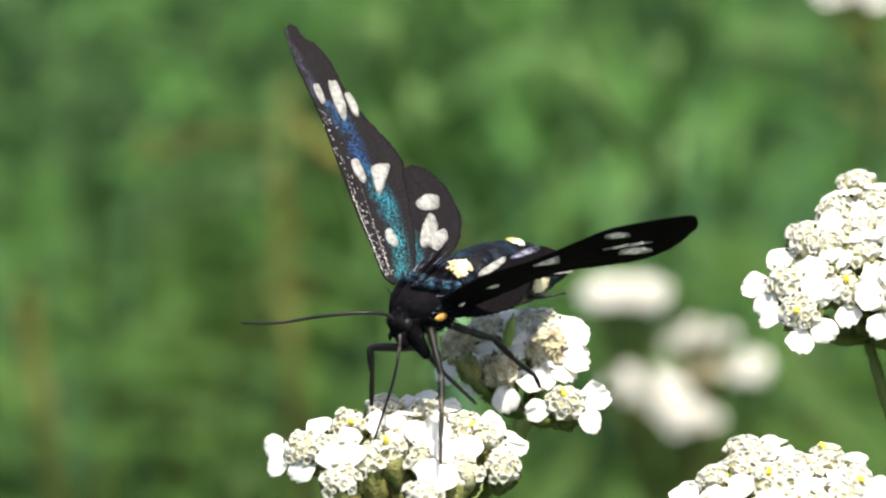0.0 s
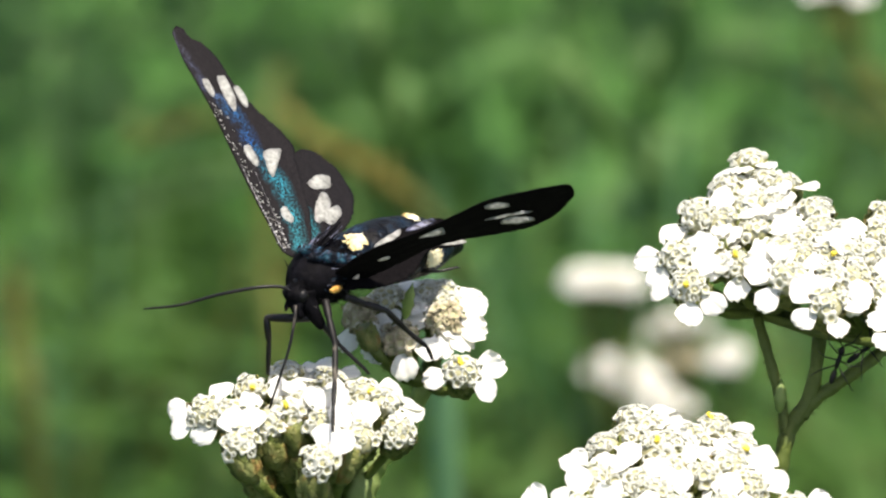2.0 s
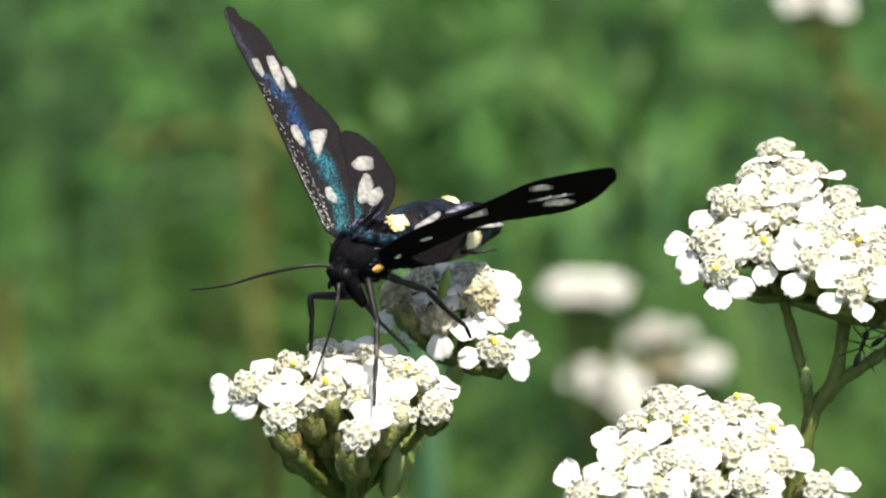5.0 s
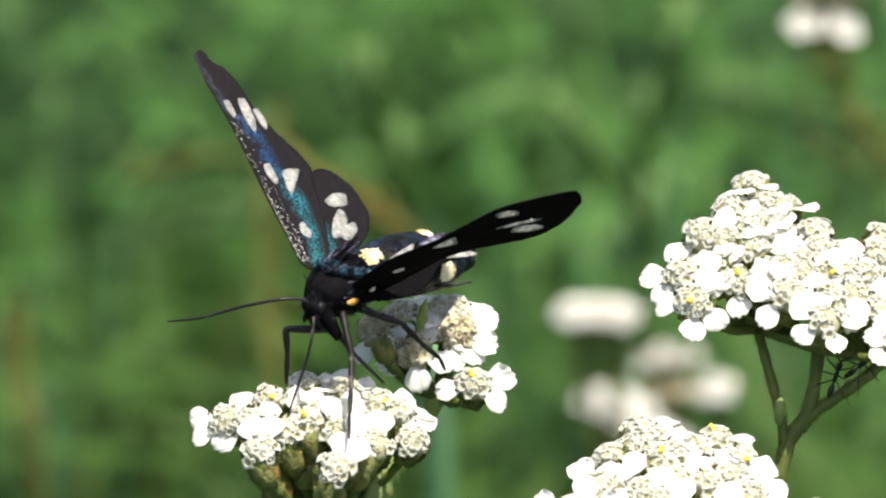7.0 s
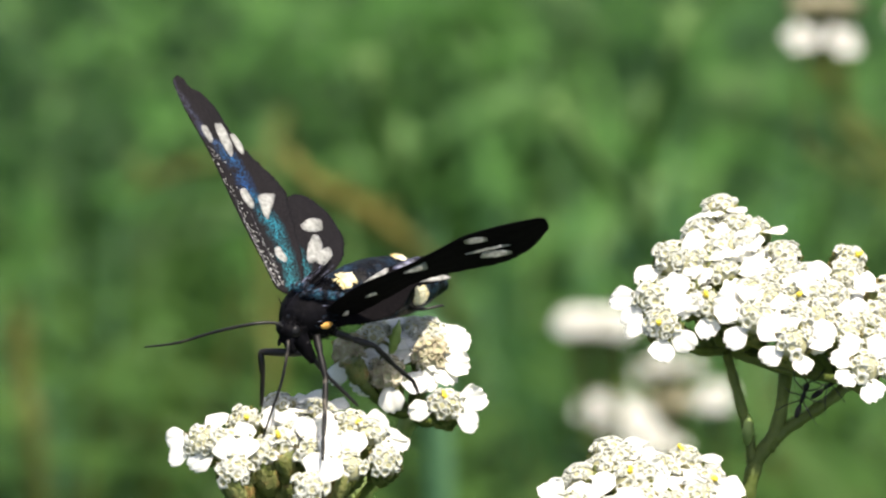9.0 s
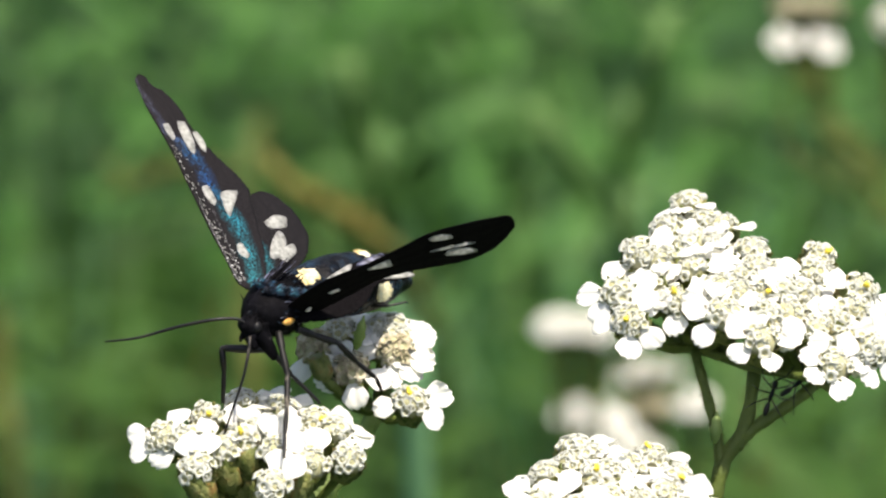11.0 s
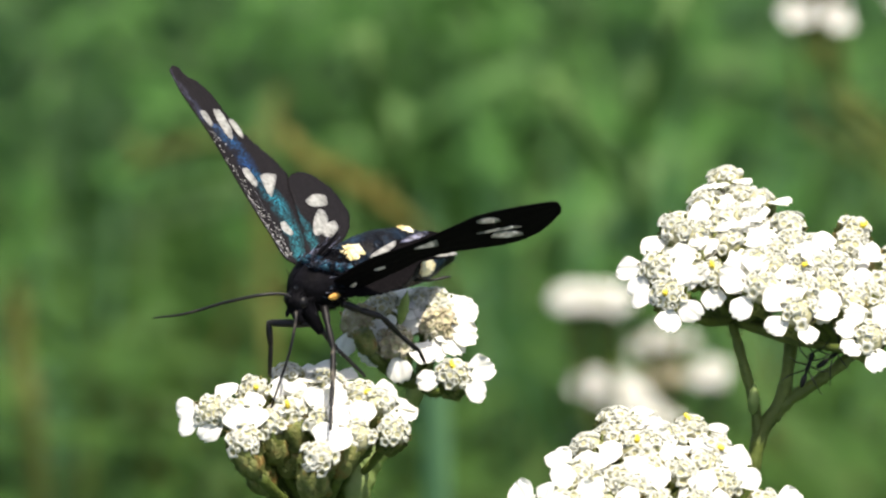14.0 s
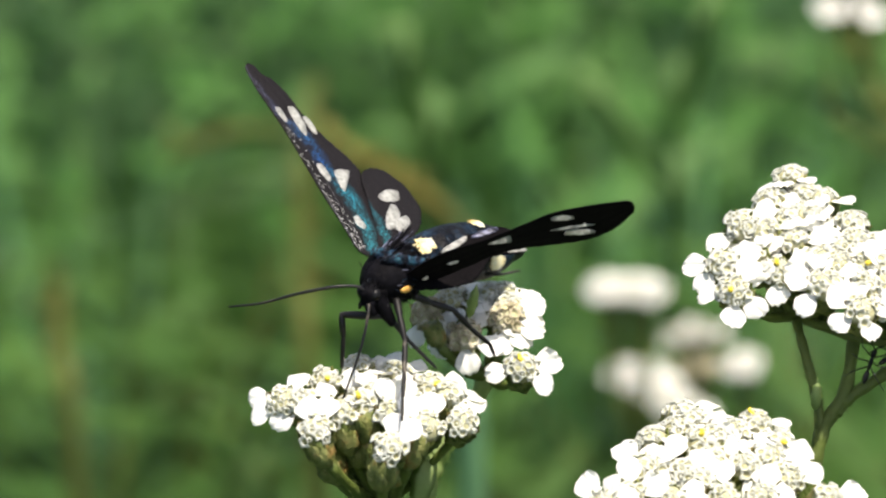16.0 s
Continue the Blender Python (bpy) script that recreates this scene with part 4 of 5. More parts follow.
def wing_mesh(name, lead, trail, mat, spots, ragged=0.07):
    """A thin wing between its leading and trailing edge, in span and chord."""
    rng = random.Random(len(lead) + len(trail))
    a, b = [bend([(x, y, 0) for x, y in e], 10) for e in (lead, trail)]

    def even(line, count):
        ds = [0.0]
        for p, q in zip(line, line[1:]):
            ds.append(ds[-1] + (q - p).length)
        out, i = [], 0
        for k in range(count):
            d = ds[-1] * k / (count - 1)
            while i < len(ds) - 2 and ds[i + 1] < d:
                i += 1
            out.append(line[i].lerp(line[i + 1], (d - ds[i]) / max(1e-6, ds[i + 1] - ds[i])))
        return out
    count, m = 90, 19
    a, b = even(a, count), even(b, count)
    rows = []
    for i in range(count):
        p, q = a[i], b[i] + (b[i] - a[i]).normalized() * rng.uniform(-ragged, ragged)
        top, low = [], []
        for j in range(m):
            f = j / (m - 1)
            c = p.lerp(q, f)
            z = wing_height(c.y) + 0.012 * math.sin(f * 23 + 0.5 + 2 * i / count) * min(1, i / 8)
            t = 0.028 * (1 - 0.6 * f) + 0.008
            top.append(Vector((c.x, c.y, z + t)))
            low.append(Vector((c.x, c.y, z - t)))
        rows.append(top + low[::-1])
    s = Shape()
    base = s.grid(rows, 0, True)

    def clear(face):
        # the membrane is open under the white spots, which let light through
        c = sum((s.v[k] for k in face), Vector()) / len(face)
        for cs, cc, a1, a2, b1, b2, wedge in spots:
            det = a1 * b2 - a2 * b1
            x, y = ((c.x - cs) * b2 - (c.y - cc) * b1) / det, ((c.y - cc) * a1 - (c.x - cs) * a2) / det
            if wedge == 2:
                continue
            if wedge:
                y /= 0.25 + 0.75 * (min(1, max(-1, x)) + 1) / 2
            if x * x + y * y < 0.66:
                return True
        return False
    kept = [f for f in s.f if not clear(f)]
    s.f, s.w = kept, [0] * len(kept)
    s.cap(list(range(base, base + 2 * m)), 0, True)
    s.cap(list(range(base + (count - 1) * 2 * m, base + count * 2 * m)))
    return s.done(name, [mat]), a, b


def spot_mesh(cs, cc, a, b, wedge):
    """A patch of white scales, both sides of the wing."""
    rng = random.Random(int(cs * 100))
    n, rings, soft, wavy = 40, [], 0.4 if wedge == 1 else 0.85, 0.25 if wedge == 1 else 0.8
    for side in (1, -1):
        for r in ((0.02, 0.5, 1.0) if side > 0 else (1.0, 0.5, 0.02)):
            ring = []
            for k in range(n):
                q = 2 * math.pi * k / n
                e = r * (1 + wavy * (0.07 * math.sin(3 * q + cs) + 0.05 * math.sin(5 * q + cc)) + (0.04 * rng.uniform(-1, 1) if r == 1 else 0))
                x, y = math.copysign(abs(math.cos(q)) ** soft, math.cos(q)) * e, math.copysign(abs(math.sin(q)) ** soft, math.sin(q)) * e
                if wedge == 1:
                    y *= 0.1 + 0.9 * (x + 1) / 2
                s0, c0 = cs + a[0] * x + b[0] * y, cc + a[1] * x + b[1] * y
                ring.append(Vector((s0, c0, wing_height(c0) + side * (0.062 - 0.008 * r))))
            rings.append(ring)
    s = Shape()
    s.grid(rings, 0, True)
    return s.done("wing_spot", [VIOLET if wedge == 2 else SPOT])


def wing(root, name, rest, lead, trail, spots, mat, label, veins=()):
    me, a, b = wing_mesh(name, lead, trail, mat, spots)
    ob = part(name, me, root, label, rest)
    for cs, cc, a1, a2, b1, b2, wedge in spots:
        part("wing_spot", spot_mesh(cs, cc, (a1, a2), (b1, b2), wedge), ob, "white scaled spot")
    for f, g in veins:
        s = Shape()
        line = [a[i].lerp(b[i], f + (g - f) * i / len(a)) for i in range(3, len(a) - 3, 3)]
        s.tube([Vector((p.x, p.y, wing_height(p.y) + 0.06)) for p in line], lerp_radii(0.13, 0.05, len(line)), 6)
        part("vein", s.done("vein", [VEIN]), ob)
    if veins:
        # single white scales scattered along the leading edge, thickest towards the root
        rng, s = random.Random(12), Shape()
        for k in range(120):
            i = int(4 + 56 * rng.random() ** 1.4)
            f = min(0.3, max(0.0, rng.gauss(*((0.07, 0.035) if k % 3 else (0.2, 0.04)))))
            p = a[i].lerp(b[i], f)
            on = min(abs(f - (v0 + (v1 - v0) * i / len(a))) for v0, v1 in veins) * (b[i] - a[i]).length < 0.12
            c = Vector((p.x, p.y, wing_height(p.y) - (0.085 if on and i < 40 else 0.05)))
            way = Vector((1, rng.uniform(-0.5, 0.35), 0)).normalized() * rng.uniform(0.04, 0.13)
            s.ball(c, (way, Vector((-way.y, way.x, 0)).normalized() * rng.uniform(0.02, 0.042), Vector((0, 0, 0.02))), 0, 6, 4)
        part("scale_flecks", s.done("scale_flecks", [SPOT]), ob, "scattered white scales along the leading edge")
    return ob


# wing outlines in mm of span and chord, spots as centre and two half axes
REST_RAISED = Matrix(((-0.4659, 0.8145, -0.3457, -0.001161), (0.7703, 0.5656, 0.2946, 0.000954), (0.4355, -0.1290, -0.8909, 0.001336), (0, 0, 0, 1)))
RAISED_LEAD = [(-0.66, -1.15), (0.16, -1.54), (2.29, -1.44), (4.54, -1.38), (8.18, -1.13), (11.77, -0.83), (14.50, -0.78), (16.42, -0.78), (18.04, -0.59), (18.90, -0.46), (19.32, -0.01)]
RAISED_TRAIL = [(0.09, 0.75), (2.20, 1.63), (4.61, 2.34), (6.78, 2.96), (7.98, 3.29), (9.67, 2.94), (12.06, 2.03), (14.36, 1.71), (16.37, 1.52), (17.52, 1.20), (17.88, 0.73), (18.30, 0.49), (18.92, 0.44), (19.27, 0.29), (19.32, -0.01)]
RAISED_SPOTS = [(13.90, -0.16, -0.79, 0.00, -0.10, -0.25, 0),
    (13.23, 0.92, -1.49, -0.14, -0.13, -0.40, 0),
    (12.66, 1.70, -0.92, 0.02, -0.12, -0.28, 0),
    (7.87, 0.05, -0.90, 0.03, -0.14, -0.33, 0),
    (6.87, 1.15, 1.10, 0.53, -0.07, 0.80, 1),
    (2.67, 0.11, -0.65, 0.07, -0.16, -0.33, 0)]
RAISED_HIND_LEAD = [(-0.32, -0.03), (1.86, 1.07), (4.40, 1.99), (6.46, 2.60), (7.40, 3.16), (7.71, 3.61)]
RAISED_HIND_TRAIL = [(-0.18, 1.06), (0.21, 2.54), (0.76, 3.73), (1.69, 4.90), (2.88, 5.84), (3.99, 6.27), (5.73, 6.24), (7.15, 5.60), (7.87, 4.59), (7.71, 3.61)]
RAISED_HIND_SPOTS = [(4.95, 4.17, 0.03, 0.94, -0.60, -0.23, 0),
    (2.80, 3.13, 1.17, 0.89, -0.23, 0.47, 0),
    (2.13, 3.56, 0.50, 0.90, -0.50, 0.10, 0)]
REST_SPREAD = Matrix(((0.8452, 0.5240, -0.1051, 0.001375), (-0.2532, 0.5657, 0.7848, -0.001550), (0.4707, -0.6367, 0.6108, 0.000226), (0, 0, 0, 1)))
SPREAD_LEAD = [(0.01, -0.86), (1.99, -1.67), (4.24, -2.13), (7.18, -2.06), (10.37, -2.41), (12.82, -2.67), (15.35, -2.12), (17.3, -1.45), (17.9, -1.12), (18.0, -0.8), (17.88, -0.3)]
SPREAD_TRAIL = [(-0.57, 1.23), (1.53, 1.17), (4.08, 0.76), (6.61, 0.35), (8.62, 0.76), (10.6, 1.62), (12.2, 2.3), (13.9, 2.42), (15.6, 1.75), (17.1, 0.78), (17.65, 0.2), (17.88, -0.3)]
SPREAD_SPOTS = [(13.00, -1.74, 0.69, 0.39, -0.19, 0.34, 0),
    (12.89, -0.12, 1.43, 0.54, -0.07, 0.15, 0),
    (12.91, 0.87, 0.89, 0.59, -0.25, 0.44, 0),
    (7.76, -1.32, 0.87, 0.13, -0.24, 0.51, 1),
    (3.55, -0.48, 0.43, 0.08, -0.08, 0.16, 0),
    (0.66, 0.60, 0.47, -0.30, -0.03, 0.22, 0)]
REST_SPREAD_HIND = Matrix(((0.9054, 0.4170, -0.0803, 0.002124), (0.4068, -0.7974, 0.4458, -0.000257), (0.1218, -0.4363, -0.8915, 0.000632), (0, 0, 0, 1)))
SPREAD_HIND_LEAD = [(0.00, 0.00), (1.30, -0.55), (2.27, -1.01), (3.57, -1.46), (4.92, -1.52), (6.30, -1.57), (7.23, -0.99), (7.62, 0.21)]
SPREAD_HIND_TRAIL = [(-1.42, 1.76), (0.45, 2.28), (2.51, 2.39), (3.74, 1.82), (4.85, 0.88), (6.13, 0.96), (7.04, 1.10), (7.62, 0.85), (7.62, 0.21)]
SPREAD_HIND_SPOTS = [(2.89, -0.98, 1.12, -0.34, 0.02, 0.27, 0),
    (6.42, 0.59, 1.15, 0.36, -0.10, 0.24, 0),
    (5.42, -1.32, 1.07, -0.06, -0.04, 0.26, 2)]


def moth():
    root = new("moth")
    root.location = BODY * MM
    tagged(root, "black moth with white-spotted wings and yellow-banded body on yarrow", "moth")
    rng = random.Random(4)

    def add(name, s, mats, label="", parent=root):
        return part(name, s.done(name, mats, BODY if parent is root else (0, 0, 0)), parent, label)

    head, neck, tail = Vector((-12.24, -4.23, 547.08)), Vector((-9.79, -0.32, 547.43)), Vector((-1.65, 7.51, 544.81))
    axis = (tail - neck).normalized()
    side = axis.cross(Vector((0, 0, 1))).normalized()
    top = side.cross(axis)
    fore = (neck - head).normalized()
    fside = fore.cross(Vector((0, 0, 1))).normalized()
    ftop = fside.cross(fore)

    # thorax with short fur; its highlights are put in as blue and violet-grey hairs
    s = Shape()
    tc = Vector((-10.72, -1.59, 547.31))
    s.ball(tc, (fore * 2.9, fside * 2.05, ftop * 2.0), 0, 18, 12, 0.05)
    for k in range(2600):
        d = Vector((rng.gauss(0, 1), rng.gauss(0, 1), rng.gauss(0, 1))).normalized()
        p = tc + fore * 2.7 * d.dot(fore) + fside * 1.9 * d.dot(fside) + ftop * 1.8 * d.dot(ftop)
        e = (d * 0.22 + axis * 0.9 + Vector((rng.gauss(0, 0.25), rng.gauss(0, 0.25), rng.gauss(0, 0.25)))).normalized()
        s.tube([p - e * 0.1, p + e * 0.35, p + e * rng.uniform(0.5, 0.95) - d * 0.08], [0.05, 0.045, 0.012], 4, 1 if k % 4 == 0 else 2 if k % 13 == 0 else 0, False)
    # the hips of the forelegs hang from it
    s.tube(bend([(-11.75, -3.9, 547.0), (-11.61, -4.2, 546.42), (-11.09, -4.5, 545.58), (-10.6, -4.6, 544.77)], 4), lerp_radii(0.85, 0.3, 13), 10)
    s.tube(bend([(-12.1, -4.6, 546.6), (-12.26, -4.9, 546.3), (-11.96, -5.0, 545.68)], 4), lerp_radii(0.5, 0.25, 9), 8)
    add("thorax", s, [FUR, SHEEN, VIOLET], "black furry thorax")
    # teal scale tufts round the wing roots
    for c, r in (((-11.49, -2.51, 549.35), 0.5), ((-10.56, -3.16, 549.15), 0.62), ((-9.22, -3.13, 548.97), 0.45)):
        s = Shape()
        for k in range(420):
            d = Vector((rng.gauss(0, 1), rng.gauss(0, 1), rng.gauss(0, 1))).normalized()
            p = Vector(c) + Vector((d.x * 1.7, -0.25 * d.y, 0.12 * d.y + 0.7 * d.z)) * r * rng.random() ** 0.5
            e = (axis + top * 0.1 + d * 0.7).normalized()
            s.tube([p - e * 0.14, p + e * 0.05, p + e * 0.22], [0.014, 0.026, 0.008], 4, (0, 1, 0, 2)[k % 4])
        add("scale_tuft", s, [TEAL, SHEEN, VIOLET], "tuft of teal blue scales")
    # folded membrane and long hair at the wing roots
    s = Shape()
    for k in range(46):
        a, b = Vector((-12.60, -3.00, 548.06)), Vector((-10.45, -0.72, 549.87))
        p = a + (Vector((-11.34, -2.76, 548.58)) - a) * rng.random() + Vector((rng.gauss(0, 0.12), rng.gauss(0, 0.12), rng.gauss(0, 0.12)))
        q = p + (b - a) * rng.uniform(0.55, 1.05) + side * rng.gauss(0, 0.2)
        s.tube([p, p.lerp(q, 0.5) + top * 0.15 - side * 0.1, q], [0.11, 0.1, 0.03], 5, 1 if k % 3 == 0 else 0)
    add("wing_root", s, [FUR, VIOLET], "dark folded wing root with long hair")
    for c, r in (((-9.73, -3.59, 547.03), 0.34),):
        s = Shape()
        s.ball(c, (axis * r * 1.45, top * r * 0.75 + axis * r * 0.3, side * 0.14), 0, 12, 8, 0.22)
        add("shoulder_patch", s, [ORANGE], "orange yellow shoulder patch")

    # head with eyes, palps, tongue and antenna
    s = Shape()
    s.ball(head, (fore * 0.9, fside * 0.8, ftop * 0.72), 0, 14, 10, 0.16)
    s.ball(head - fore * 0.35 - ftop * 0.45, (fore * 0.55, fside * 0.6, ftop * 0.6), 0, 12, 8, 0.16)
    s.ball(head + fore * 1.0 + ftop * 0.2, (fore * 0.7, fside * 1.2, ftop * 1.1), 0, 14, 8, 0.1)
    # black hairs, every fifth one bluer to stand for glints on the head
    for k in range(520):
        d = Vector((rng.gauss(0, 1), rng.gauss(0, 1), rng.gauss(0, 1))).normalized()
        p = head + d * 0.72 + fore * 0.2 * (k % 4)
        s.tube([p, p + d * rng.uniform(0.1, 0.34) + fore * 0.2], [0.06, 0.012], 4, 1 if k % 5 == 0 else 0, False)
    add("head", s, [FUR, SHEEN], "small black furry head")
    for sd in (-1, 1):
        s = Shape()
        s.ball(head + fside * sd * 0.58 - fore * 0.2 + ftop * 0.05, (fside * 0.34, fore * 0.42, ftop * 0.44), 0, 14, 9)
        add("eye", s, [EYE], "glossy black compound eye")
        s = Shape()
        pp = head - fore * 0.6 + fside * sd * 0.28 - ftop * 0.45
        s.tube([pp, pp - fore * 0.3 - ftop * 0.2, pp - fore * 0.42 - ftop * 0.45], [0.2, 0.17, 0.07], 7)
        add("palp", s, [FUR])
    s = Shape()
    tongue = bend([(-12.34, -5.20, 546.65), (-12.37, -5.83, 546.02), (-12.74, -6.90, 544.42), (-13.43, -7.70, 542.48), (-14.06, -7.92, 540.58)], 7)
    s.tube(tongue, lerp_radii(0.13, 0.07, len(tongue)), 7)
    add("proboscis", s, [LEG], "thin brown curved proboscis reaching into a floret")
    feeler = bend([(-12.68, -4.71, 547.47), (-13.33, -4.69, 547.76), (-14.85, -4.99, 547.82), (-17.34, -5.02, 547.28), (-19.84, -4.95, 546.49), (-22.15, -4.70, 546.07)], 10)
    s = Shape()
    s.tube([p - feeler[0] for p in feeler], [0.12 - 0.025 * abs(2 * i / len(feeler) - 1) - 0.04 * (i / len(feeler)) ** 4 + 0.008 * (i % 2) for i in range(len(feeler))], 7)
    ant = part("antenna", s.done("antenna", [LEG]), root, "long thin black antenna", Matrix.Translation((feeler[0] - BODY) * MM))

    # abdomen in seven rings, with yellow bands
    rings, nseg = [], 7
    length = (tail - neck).length
    for k in range(nseg):
        for f, dr in ((0.0, -0.07), (0.1, 0.0), (0.55, 0.03), (0.92, 0.0), (1.0, -0.06)):
            u = (k + f) / nseg
            rings.append((u, 1.38 + 0.84 * math.sin(math.pi * min(1, u * 1.12) ** 0.9) - 1.15 * max(0, u - 0.68) ** 1.5 * 4.9 + dr))
    s = Shape()
    sag = [neck + (tail - neck) * u + top * (0.35 * math.sin(math.pi * u)) for u, _ in rings]
    s.tube(sag, [max(0.25, r) for _, r in rings], 22)
    add("abdomen", s, [SHEEN], "blue-black ringed abdomen")
    for u0, u1, lo, hi in ((0.0, 0.115, 44, 88), (0.52, 0.575, 70, 106), (0.56, 0.66, -18, 20)):
        s = Shape()
        rows = []
        wob = [(rng.uniform(-7, 7) + 9 * abs(i - 2.5) / 2.5, rng.uniform(-7, 7) - 9 * abs(i - 2.5) / 2.5) for i in range(6)]
        for i in range(6):
            u = u0 + (u1 - u0) * i / 5
            r = 1.38 + 0.84 * math.sin(math.pi * min(1, u * 1.12) ** 0.9) - 1.15 * max(0, u - 0.68) ** 1.5 * 4.9 + 0.07 + 0.06 * math.sin(math.pi * i / 5)
            c = neck + (tail - neck) * u + top * (0.35 * math.sin(math.pi * u))
            rows.append([c + (side * math.cos(a) + top * math.sin(a)) * r * (1 + 0.015 * rng.uniform(-1, 1))
                         for a in (radians(lo + wob[i][0] + (hi + wob[i][1] - lo - wob[i][0]) * k / 26) for k in range(27))])
        s.grid(rows)
        for _ in range(260):
            i, k = rng.randrange(6), rng.randrange(27)
            p = rows[i][k]
            e = (axis + Vector((rng.gauss(0, 0.2), rng.gauss(0, 0.2), rng.gauss(0, 0.2)))).normalized()
            s.tube([p - e * 0.2, p + e * 0.05, p + e * 0.22], [0.02, 0.03, 0.01], 4, 0, False)
        add("abdomen_band", s, [YELLOW], "yellow furry band round the abdomen")

    # legs
    for pts, rad, mat, label in (([(-10.89, -3.81, 545.39), (-11.64, -4.57, 545.41), (-14.26, -3.99, 545.22), (-14.12, -4.31, 543.59), (-14.21, -4.62, 541.52)], 0.4, LEG, "thin black foreleg with a pale streak"),
        ([(-10.41, -4.08, 546.45), (-10.17, -5.29, 545.76), (-9.77, -6.55, 544.46), (-9.79, -8.60, 542.92), (-9.87, -10.58, 541.99), (-9.89, -11.99, 541.08)], 0.31, PALE_LEG, "grey-brown jointed leg"),
        ([(-11.17, -4.51, 546.24), (-10.80, -4.65, 545.24), (-9.54, -4.75, 543.59), (-7.68, -4.98, 541.69)], 0.30, LEG, "thin black leg"),
        ([(-9.16, -3.61, 546.52), (-8.02, -3.26, 545.85), (-6.45, -2.93, 545.14), (-5.16, -2.40, 543.43), (-3.86, -1.96, 542.01), (-3.55, -1.71, 541.12)], 0.33, LEG, "long black leg resting on the flower"),
        ([(-4.81, 2.78, 545.32), (-3.65, 2.30, 545.46), (-2.95, 2.48, 545.38), (-1.83, 2.95, 545.45)], 0.20, LEG, "dark hind leg on the petals"),):
        s = Shape()
        line = [Vector(p) for p in pts]
        fine = []
        for p, q in zip(line, line[1:]):
            fine += [p.lerp(q, f) for f in (0.0, 0.12, 0.5, 0.88)]
        fine.append(line[-1])
        thick = []
        for i in range(len(fine)):
            u = i / (len(fine) - 1)
            joint = -0.25 if i % 4 == 0 and 0 < i < len(fine) - 1 else (0.12 if i % 4 == 2 else 0)
            thick.append(rad * 0.88 * (1 + joint) * (1 - 0.62 * u))
        s.tube(fine, thick, 8)
        for sd in (-1, 1):
            s.tube([fine[-1], fine[-1] + Vector((0.12 * sd, -0.1, -0.12))], [rad * 0.3, 0.02], 4)
        add("leg", s, [mat], label)

    wings = {}
    wings["rf"] = wing(root, "forewing", REST_RAISED, RAISED_LEAD, RAISED_TRAIL, RAISED_SPOTS, WING_BLUE,
                       "raised blue-black forewing with six white spots", ((0.04, 0.05), (0.2, 0.24)))
    wings["rh"] = wing(root, "hindwing", REST_RAISED, RAISED_HIND_LEAD, RAISED_HIND_TRAIL, RAISED_HIND_SPOTS, WING_HIND,
                       "rounded black hindwing with two white spots")
    wings["sf"] = wing(root, "forewing", REST_SPREAD, SPREAD_LEAD, SPREAD_TRAIL, SPREAD_SPOTS, WING_DARK,
                       "spread forewing showing its black underside with cream spots")
    wings["sh"] = wing(root, "hindwing", REST_SPREAD_HIND, SPREAD_HIND_LEAD, SPREAD_HIND_TRAIL, SPREAD_HIND_SPOTS, WING_DARK,
                       "small black hindwing with white patches")
    return root, wings, ant, (feeler[0] - BODY) * MM


MOTH, WINGS, ANTENNA, ANTENNA_ROOT = moth()
cam.data.dof.focus_object = MOTH


# ---- ants ----
def small_ant(place, ahead, up):
    root = new("ant")
    root.location = Vector(place) * MM
    tagged(root, "tiny dark ant climbing under the yarrow umbel", "ant", "ants on the yarrow")
    f, u = Vector(ahead).normalized() * 1.2, Vector(up).normalized() * 1.2
    sd = f.cross(u) / 1.2
    for name, c, r in (("head", 1.0, (0.26, 0.18, 0.17)), ("thorax", 0.4, (0.5, 0.13, 0.14)), ("gaster", -0.5, (0.45, 0.17, 0.16))):
        s = Shape()
        s.ball(f * c + u * 0.45, (f * r[0], sd * r[1], u * r[2]), 0, 12, 8)
        part(name, s.done(name, [EYE]), root)
    for k in (-1, 0, 1):
        for e in (-1, 1):
            s = Shape()
            a = f * (0.45 + 0.25 * k) + u * 0.4
            s.tube([a, a + sd * e * 0.7 + f * 0.5 * k + u * 0.5, a + sd * e * 1.25 + f * 1.2 * k - u * 0.45], [0.055, 0.05, 0.025], 5)
            part("leg", s.done("leg", [LEG]), root)
    for e in (-1, 1):
        s = Shape()
        a = f * 1.25 + u * 0.5
        s.tube([a, a + f * 0.5 + sd * e * 0.5 + u * 0.3, a + f * 1.2 + sd * e * 0.7], [0.05, 0.04, 0.03], 4)
        part("antenna", s.done("antenna", [LEG]), root)
    return root


ANTS = [small_ant((22.94, -3.4, 541.2), (0.3, 0.2, 0.9), (-0.2, -0.9, 0.3)), small_ant((24.61, -3.4, 542.0), (0.8, 0.3, 0.5), (-0.3, -0.6, 0.7))]


